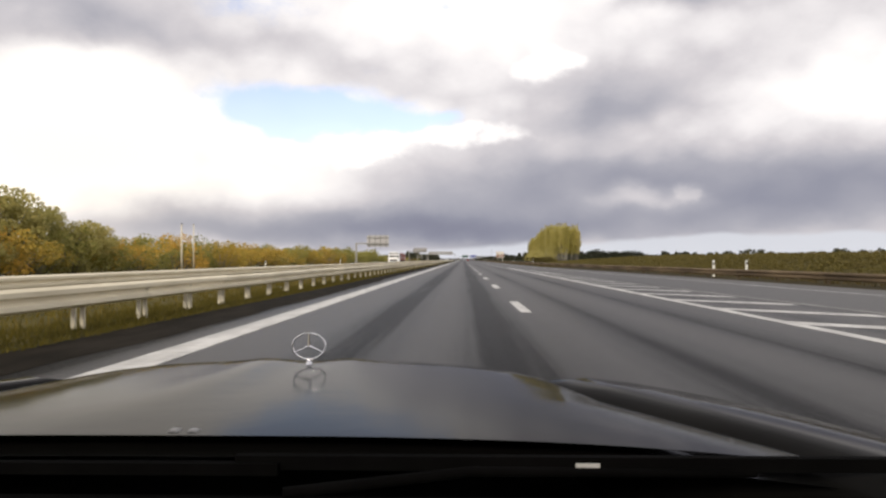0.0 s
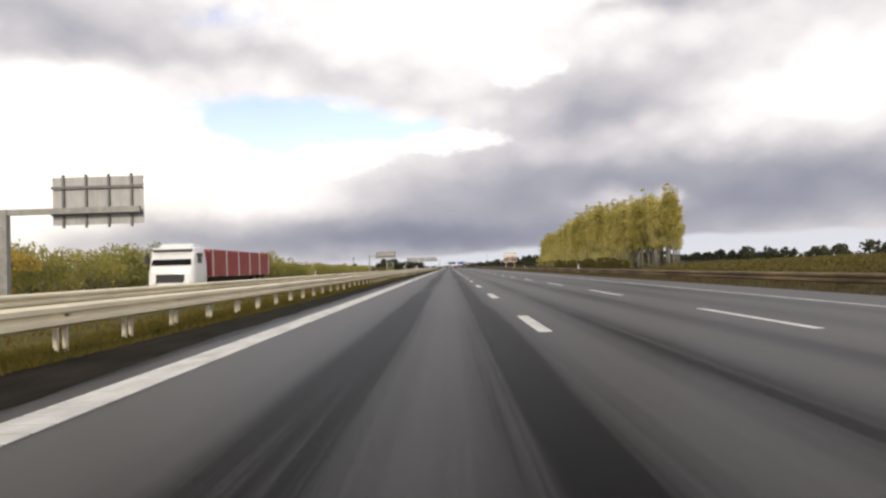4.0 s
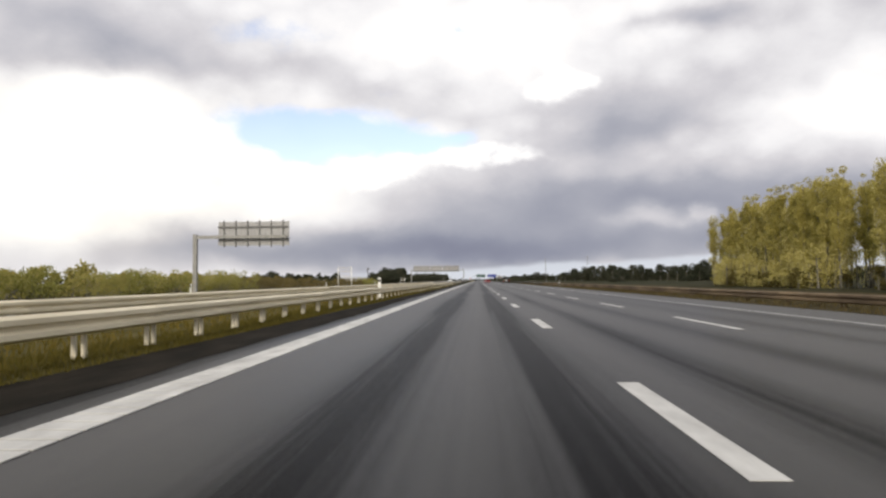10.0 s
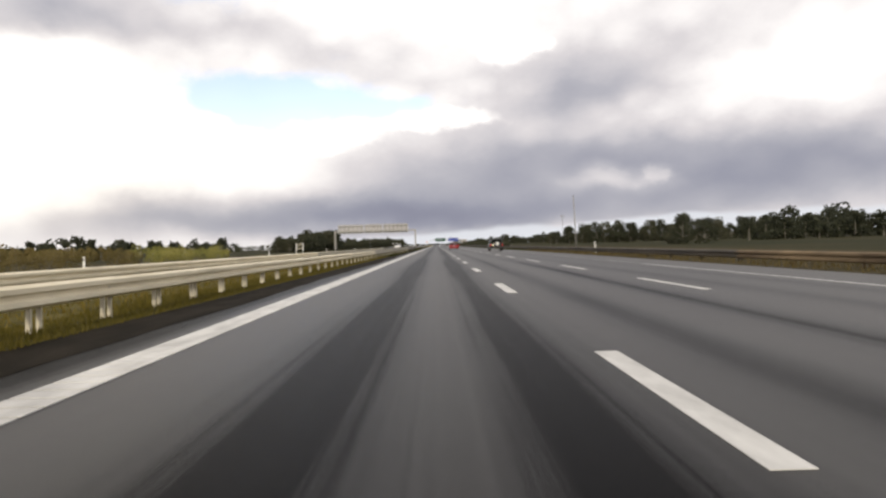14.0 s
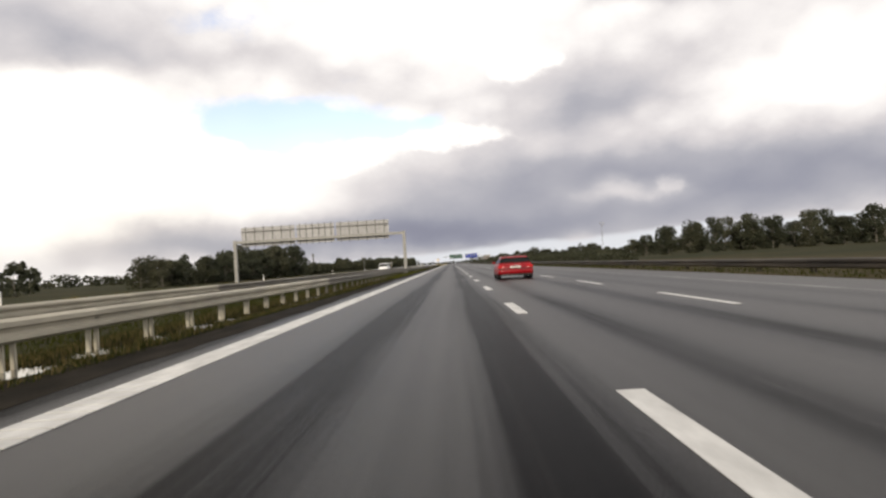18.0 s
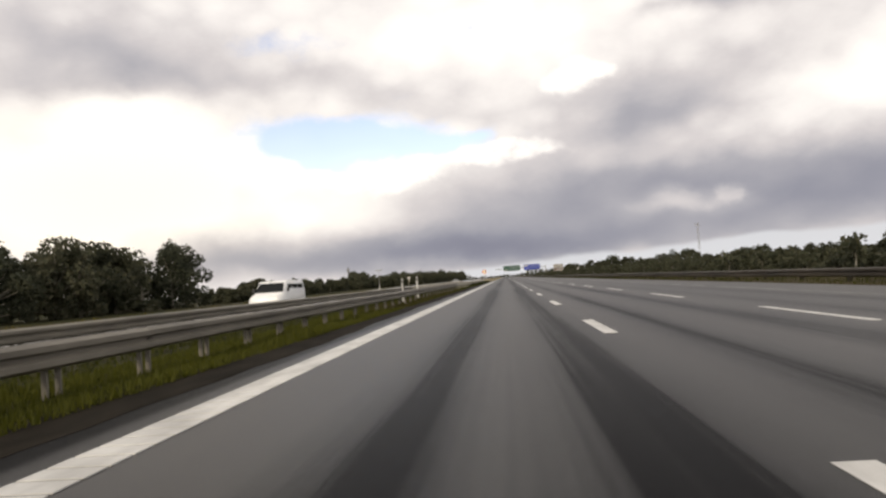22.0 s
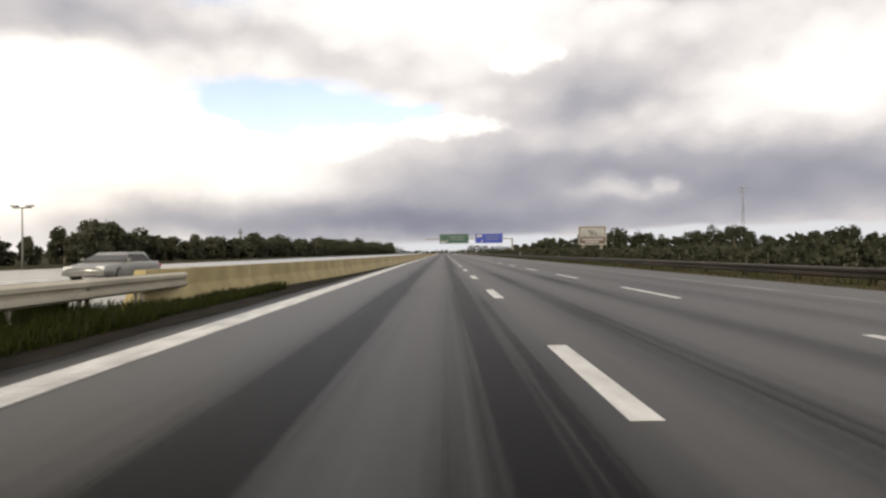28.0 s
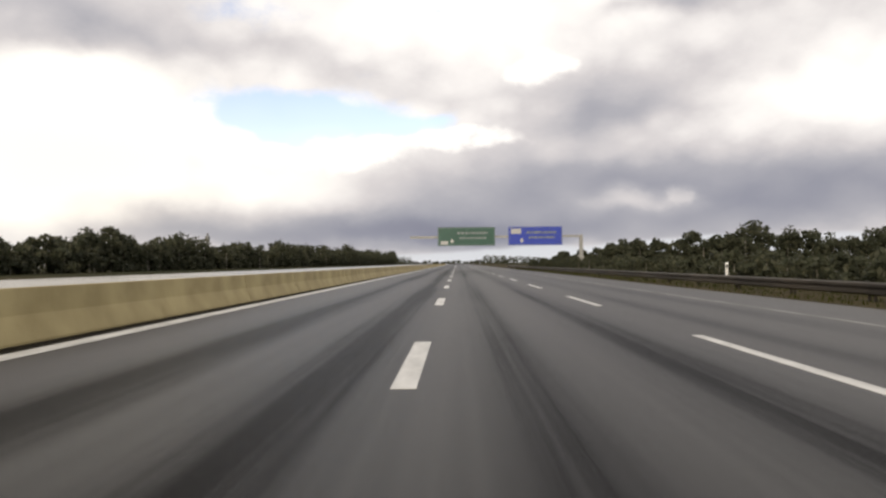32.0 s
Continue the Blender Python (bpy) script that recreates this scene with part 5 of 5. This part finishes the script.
def car(name, label, at, paint, length=4.0, half=.86, roof=1.36, belt=.88, hatch=True, group="", lights_on=False, rear_plate=True, tall=1.0):
    """A car that heads along +y, its rear at y = 0."""
    ob = thing(name, label, "car", group, "", at)
    L_ = length
    hood = belt - .02
    body = [section(.0, half - .10, .34, .74, .10), section(.10, half - .03, .24, belt - .02, .06), section(.55, half, .20, belt, .05), section(L_ * .5, half, .20, belt, .04),
            section(L_ * .70, half, .20, hood, .05), section(L_ * .88, half - .03, .22, hood - .08, .07), section(L_ - .08, half - .10, .28, hood - .20, .10), section(L_, half - .20, .36, .60, .10)]
    part("body", loft(body), paint, ob, "", True)
    rear = .12 if hatch else .75
    cab = [flat_section(rear, half - .10, belt - .08, belt + .02, .04, .06), flat_section(rear + (.38 if hatch else .45), half - .08, belt - .10, roof - .02, .17, .06), flat_section(rear + .9, half - .07, belt - .10, roof, .19, .06),
           flat_section(L_ * .52, half - .07, belt - .10, roof - .01, .19, .06), flat_section(L_ * .70, half - .08, belt - .10, belt + .01, .06, .06)]
    part("cabin", loft(cab), paint, ob, "", True)
    sl = .38 if hatch else .45
    t = half - .13
    part("rear_window", Geo().add([(-t, rear + .03, belt + .06), (t, rear + .03, belt + .06), (t - .12, rear + sl - .06, roof - .09), (-t + .12, rear + sl - .06, roof - .09),
                                   (-t, rear - .01, belt + .07), (t, rear - .01, belt + .07), (t - .12, rear + sl - .09, roof - .07), (-t + .12, rear + sl - .09, roof - .07)],
                                  [(4, 5, 6, 7), (0, 1, 5, 4), (1, 2, 6, 5), (2, 3, 7, 6), (3, 0, 4, 7)]), GLASS_DARK, ob)
    a, b = L_ * .52, L_ * .70
    part("windscreen", Geo().add([(-t, b + .015, belt + .05), (t, b + .015, belt + .05), (t - .1, a + .05, roof - .05), (-t + .1, a + .05, roof - .05)], [(0, 1, 2, 3)]), GLASS_DARK, ob)
    for s in (-1, 1):
        zs = roof - belt + .07
        x0 = s * (half - .07 - .19 * .14 / zs + .014)
        x1 = s * (half - .07 - .19 * (roof - belt) / zs + .014)
        for ya, yb, yc, yd in ((rear + .32, rear + .62, L_ * .36, L_ * .36), (L_ * .38, L_ * .38, L_ * .53, L_ * .655)):
            part("side_window", Geo().add([(x0, ya, belt + .04), (x1, yb, roof - .10), (x1, yc, roof - .10), (x0, yd, belt + .04),
                                           (x0 - s * .03, ya, belt + .04), (x1 - s * .03, yb, roof - .10), (x1 - s * .03, yc, roof - .10), (x0 - s * .03, yd, belt + .04)],
                                          [(0, 1, 2, 3), (4, 5, 6, 7), (0, 1, 5, 4), (1, 2, 6, 5), (2, 3, 7, 6), (3, 0, 4, 7)]), GLASS_DARK, ob)
        part("mirror", Geo().box(s * (half + .02) - .07, s * (half + .02) + .07, L_ * .64, L_ * .64 + .1, belt + .02, belt + .15, None, .02), paint, ob)
        lamp = part("tail_light", Geo().box(s * (half - .20) - .16, s * (half - .20) + .16, -.020, .12, .585, .725, None, .03), RED_LENS, ob, "red tail light")
        part("reversing_lamp", Geo().box(s * (half - .29) - .04, s * (half - .29) + .04, -.026, -.018, .600, .628), CLEAR_LENS, lamp, "pale lower lamp")
        part("headlight", Geo().box(s * (half - .30) - .15, s * (half - .30) + .15, L_ - .16, L_ - .03, .52, .66, None, .02), CLEAR_LENS, ob)
        for y in (L_ * .19, L_ * .80):
            wheel(ob, s * (half - .11), y, .31, s)
    part("bumper", loft([section(-.10, half - .16, .31, .49, .03, .05), section(-.04, half - .05, .27, .515, .02, .05), section(.14, half - .01, .25, .52, .02, .05)]), paint, ob, "", True)
    part("valance", Geo().box(-half + .14, half - .14, -.05, .16, .19, .262, None, .02), DARK_PLASTIC, ob)
    part("bumper", Geo().box(-half + .12, half - .12, L_ - .1, L_ + .06, .30, .50, None, .05), paint, ob)
    part("rubbing_strip", Geo().box(-half + .05, half - .05, -.046, .05, .522, .556), DARK_PLASTIC, ob)
    part("badge", Geo().disc((0, -.012, .755), "y", .035, .02, 12), CHROME, ob)
    if rear_plate:
        pl = part("number_plate", Geo().box(-.27, .27, -.035, -.012, .595, .690), SIGN_WHITE, ob, "white number plate")
        for k in range(6):
            part("character", Geo().box(-.20 + k * .07, -.165 + k * .07, -.041, -.036, .620, .665), BLACK, pl)
    part("wiper", Geo().box(-.05, .35, rear - .02, rear + .0, belt + .05, belt + .07), DARK_PLASTIC, ob)
    part("exhaust", Geo().tube([(-.45, -.08, .28), (-.45, .2, .28)], .03, 8), CHROME, ob)
    return ob


car("red_car", "red hatchback car with a white plate on the wet lane", pose(2.04, 513.2, 0), PAINT_RED, 4.0, .95, 1.20, .80)
# silver saloon on the opposite carriageway, heading the other way
car("silver_car", "silver-grey saloon car on the opposite carriageway", pose(-15.0, 772.6, 0, 0, 0, 180), PAINT_SILVER, 5.2, .92, 1.22, .82, False)


def offroad(at):
    """A boxy off-road car with its spare wheel on the tail gate."""
    ob = thing("offroad_car", "black boxy off-road car with a pale spare wheel cover", "car", "", "", at)
    hw, L_ = .90, 4.1
    part("body", loft([section(0, hw - .05, .42, .98, .03), section(.08, hw, .36, 1.02, .03), section(2.9, hw, .36, 1.02, .03), section(3.9, hw - .02, .38, .96, .05), section(L_, hw - .08, .46, .85, .06)]), PAINT_BLACK, ob, "", True)
    part("cabin", loft([section(.04, hw - .06, .95, 1.60, .10, .06), section(.15, hw - .05, .95, 1.66, .11, .06), section(2.0, hw - .05, .95, 1.66, .11, .06), section(2.75, hw - .06, .95, 1.04, .04, .06)]), PAINT_BLACK, ob, "", True)
    part("rear_window", Geo().box(-.62, .62, .02, .06, 1.12, 1.50, None, .01), GLASS_DARK, ob)
    for s in (-1, 1):
        for a, b_ in ((.35, 1.0), (1.1, 1.85)):
            part("side_window", Geo().box(s * (hw - .10) - .025, s * (hw - .10) + .025, a, b_, 1.12, 1.48, None, .01), GLASS_DARK, ob)
        part("tail_light", Geo().box(s * .78 - .07, s * .78 + .07, -.03, .05, .66, .92, None, .01), RED_LENS, ob, "red tail light")
        part("roof_rail", Geo().tube([(s * .70, .3, 1.66), (s * .70, .4, 1.74), (s * .70, 1.9, 1.74), (s * .70, 2.0, 1.66)], .02, 6), DARK_PLASTIC, ob)
        part("mirror", Geo().box(s * 1.0 - .08, s * 1.0 + .08, 2.5, 2.6, 1.05, 1.22, None, .02), DARK_PLASTIC, ob)
        for y in (.75, 3.3):
            wheel(ob, s * (hw - .10), y, .37, s)
    sw = part("spare_wheel", Geo().disc((.12, -.12, .92), "y", .34, .20, 24), RUBBER, ob, "spare wheel", True)
    part("cover", Geo().disc((.12, -.235, .92), "y", .22, .03, 24), SIGN_WHITE, sw, "pale spare wheel cover", True)
    pl = part("number_plate", Geo().box(-.66, -.36, -.03, -.005, .70, .90), SIGN_YELLOW, ob, "yellow number plate")
    for k in range(3):
        part("character", Geo().box(-.63 + k * .09, -.575 + k * .09, -.036, -.031, .74, .86), BLACK, pl)
    part("bumper", Geo().box(-hw + .02, hw - .02, -.10, .06, .40, .56, None, .03), DARK_PLASTIC, ob)
    return ob


offroad(pose(6.5, 465, 0))


def van(at, label, h=1.75, L_=5.2):
    ob = thing("white_van", label, "van", "", "", at)
    hw = .95
    part("body", loft([section(0, hw - .06, .28, h - .03, .10), section(.15, hw, .22, h, .12), section(L_ * .66, hw, .22, h, .12), section(L_ * .80, hw, .22, 1.08, .10), section(L_ - .1, hw - .05, .25, .92, .12), section(L_, hw - .15, .35, .75, .1)]), PAINT_WHITE, ob, "", True)
    part("windscreen", Geo().add([(-.72, L_ * .685 + .06, h - .13), (.72, L_ * .685 + .06, h - .13), (.84, L_ * .795 + .08, 1.12), (-.84, L_ * .795 + .08, 1.12), (-.72, L_ * .67, h - .12), (.72, L_ * .67, h - .12)],
                                 [(0, 1, 2, 3), (0, 4, 5, 1)]), GLASS_DARK, ob)
    for s in (-1, 1):
        for a, b in ((.5, 1.5), (1.65, 2.6), (2.75, 3.45)):
            part("side_window", Geo().box(s * (hw - .05) - .03, s * (hw - .05) + .03, a, b, 1.12, h - .22, None, .02), GLASS_DARK, ob)
        part("headlight", Geo().box(s * .66 - .14, s * .66 + .14, L_ - .14, L_ - .02, .62, .78, None, .02), CLEAR_LENS, ob)
        part("mirror", Geo().box(s * 1.04 - .07, s * 1.04 + .07, L_ * .74, L_ * .74 + .08, 1.1, 1.34, None, .02), DARK_PLASTIC, ob)
        for y in (.95, L_ - .95):
            wheel(ob, s * (hw - .12), y, .31, s)
    part("bumper", Geo().box(-.85, .85, L_ - .08, L_ + .06, .28, .5, None, .04), DARK_PLASTIC, ob)
    return ob


van(pose(-15.4, 626.5, 0, 0, 0, 180), "white van on the opposite carriageway")


def truck(at):
    """A long lorry that heads along +y, its rear at y = 0."""
    ob = thing("truck", "white lorry with a red trailer on the opposite carriageway", "truck", "", "", at)
    tarp = material("red_tarpaulin", (.30, .05, .045), .6, second=(.24, .04, .04), scale=1.5)
    tr = part("trailer", Geo().box(-1.2, 1.2, 0, 12.2, .9, 2.35, None, .05), tarp, ob, "faded red trailer")
    for k in range(6):
        part("strut", Geo().box(-1.23, -1.2, .3 + k * 2.3, .42 + k * 2.3, .9, 2.3).box(1.2, 1.23, .3 + k * 2.3, .42 + k * 2.3, .9, 2.3), PAINT_WHITE, tr)
    part("chassis", Geo().box(-.5, .5, .2, 14.2, .55, .85), DARK_PLASTIC, ob)
    cab = part("cab", loft([section(12.6, 1.1, .40, 2.40, .10), section(12.8, 1.18, .36, 2.48, .14), section(14.1, 1.18, .36, 2.42, .14), section(14.45, 1.12, .38, 1.50, .08), section(14.6, 1.02, .40, 1.20, .08)]), PAINT_WHITE, ob, "white cab", True)
    part("windscreen", Geo().add([(-1.0, 14.47, 1.52), (1.0, 14.47, 1.52), (.90, 14.14, 2.22), (-.90, 14.14, 2.22), (-1.0, 14.40, 1.52), (1.0, 14.40, 1.52), (.90, 14.06, 2.22), (-.90, 14.06, 2.22)],
                                 [(0, 1, 2, 3), (0, 4, 5, 1), (1, 5, 6, 2), (2, 6, 7, 3), (3, 7, 4, 0)]), GLASS_DARK, cab)
    part("sun_visor", Geo().box(-.98, .98, 14.10, 14.34, 2.24, 2.32, None, .02), DARK_PLASTIC, cab)
    part("roof_deflector", loft([section(12.7, .9, 2.40, 2.50, .05, .04), section(13.6, .85, 2.40, 2.62, .08, .04), section(14.0, .80, 2.38, 2.46, .05, .03)]), PAINT_WHITE, cab, "", True)
    part("grille", Geo().box(-.7, .7, 14.58, 14.63, .66, 1.08), DARK_PLASTIC, cab)
    part("bumper", Geo().box(-1.12, 1.12, 14.45, 14.72, .30, .56, None, .05), PAINT_WHITE, cab)
    for s in (-1, 1):
        part("headlight", Geo().box(s * .84 - .15, s * .84 + .15, 14.58, 14.74, .58, .74, None, .02), CLEAR_LENS, cab)
        part("side_window", Geo().box(s * 1.10 - .03, s * 1.10 + .03, 13.2, 14.0, 1.5, 2.1, None, .01), GLASS_DARK, cab)
        part("mirror", Geo().box(s * 1.32 - .08, s * 1.32 + .08, 14.1, 14.25, 1.6, 2.1, None, .02), DARK_PLASTIC, cab)
        for y in (1.2, 2.4, 3.6, 13.5):
            wheel(ob, s * 1.02, y, .46, s)
    return ob


truck(pose(-15.2, 156.8, 0, 0, 0, 180))


# ---------------------------------------------------------------- the front of the own car, where it stands at the start
def own_car():
    cx = -1.66
    ob = thing("own_car_front", "dark grey front of an old saloon seen over its bonnet", "car", "", "", pose(cx, 0, 0))
    g = Geo()
    nx, ny = 33, 17

    def half_at(y):
        return float(np.interp(y, [.95, 1.2, 1.5, 1.8, 2.02], [.96, .84, .70, .62, .57]))

    def top_at(u, y):
        v = y - 1.0
        z = .800 - .022 * v - .040 * abs(u) ** 3 - .085 * max(0, v - .86) ** 2 / .02 * .9
        return z + .010 * v * math.exp(-((abs(u) - .18) / .10) ** 2)

    for j in range(ny):
        y = 1.0 + j / (ny - 1)
        for i in range(nx):
            u = -1 + 2 * i / (nx - 1)
            g.v.append((u * half_at(y), y, top_at(u, y)))
    g.f += [(j * nx + i, j * nx + i + 1, (j + 1) * nx + i + 1, (j + 1) * nx + i) for j in range(ny - 1) for i in range(nx - 1)]
    n0 = len(g.v)
    g.v += [(x, y, z - .03) for x, y, z in g.v[:n0]]
    g.f += [tuple(k + n0 for k in reversed(q)) for q in g.f[:(ny - 1) * (nx - 1)]]
    part("bonnet", g, PAINT_DARK, ob, "glossy wet dark grey bonnet", True)
    for s in (-1, 1):
        secs = []
        for y, o in ((.70, 1.30), (.95, 1.30), (1.2, 1.28), (1.45, 1.22), (1.65, 1.10), (1.82, .95), (1.95, .80), (2.04, .68)):
            i_ = half_at(max(y, .95)) + .010
            zb = top_at(1.0, max(1.0, y)) - .004
            secs.append([(s * a_, y, z_) for a_, z_ in ((i_, zb), (i_ * .7 + o * .3, zb + .008), (i_ * .35 + o * .65, zb - .004), (i_ * .1 + o * .9, zb - .035), (o, zb - .12), (o - .02, .45), (i_, .45))])
        part("wing", loft(secs), PAINT_DARK, ob, "", True)
        wheel(ob, s * 1.10, 1.45, .31, s)
        part("headlight", Geo().box(s * .54 - .12, s * .54 + .12, 2.03, 2.12, .52, .67, None, .02), CLEAR_LENS, ob)
    part("grille", Geo().box(-.36, .36, 2.03, 2.09, .45, .74, None, .02), CHROME, ob, "chrome radiator grille")
    part("bumper", Geo().box(-.88, .88, 2.05, 2.24, .28, .44, None, .05), DARK_PLASTIC, ob)
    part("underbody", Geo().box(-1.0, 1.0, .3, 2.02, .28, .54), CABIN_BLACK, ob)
    # bonnet ornament: plain ring with three spokes on a small foot
    o = part("bonnet_ornament", Geo().ring((.016, 1.80, .829), .0405, .0445, .004, 36, .78), CHROME, ob, "chrome ring ornament", True)
    sp_ = Geo()
    for a in (90, 210, 330):
        sp_.tube([(.016, 1.80, .829), (.016 + .042 * math.cos(radians(a)), 1.80, .829 + .033 * math.sin(radians(a)))], [.0035, .0015], 6)
    part("spoke", sp_, CHROME, o)
    part("foot", Geo().tube([(.016, 1.80, .770), (.016, 1.80, .784), (.016, 1.80, .797)], [.026, .008, .004], 14), CHROME, o, "", True)
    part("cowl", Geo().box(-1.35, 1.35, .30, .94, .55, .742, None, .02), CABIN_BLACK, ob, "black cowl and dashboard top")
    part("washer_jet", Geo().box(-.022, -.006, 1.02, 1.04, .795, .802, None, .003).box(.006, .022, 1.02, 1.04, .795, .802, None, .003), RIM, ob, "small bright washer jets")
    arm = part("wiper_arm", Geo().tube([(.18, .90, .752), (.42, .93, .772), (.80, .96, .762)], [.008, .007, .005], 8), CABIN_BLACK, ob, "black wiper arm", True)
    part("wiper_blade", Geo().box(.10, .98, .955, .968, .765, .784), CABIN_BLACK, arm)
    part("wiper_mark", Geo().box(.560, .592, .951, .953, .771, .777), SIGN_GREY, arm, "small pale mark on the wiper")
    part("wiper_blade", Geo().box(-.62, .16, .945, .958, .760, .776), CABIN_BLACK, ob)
    return ob


own_car()

# puddles between the rail posts
r9 = random.Random(5)
for y0_, y1_ in PUDDLES:
    y = y0_
    while y < y1_:
        w = r9.uniform(.28, .36)
        n = 18
        pts = [(-6.75 + w * math.cos(k * 2 * math.pi / n) * r9.uniform(.85, 1.15), y + .75 * math.sin(k * 2 * math.pi / n) * r9.uniform(.9, 1.1), .008) for k in range(n)]
        tagged(part("puddle", Geo().add(pts, [tuple(range(n))]), WATER), "shallow puddle in the grass by the guard rail", "puddle", "puddles under the guard rail", "structure")
        y += 2.1
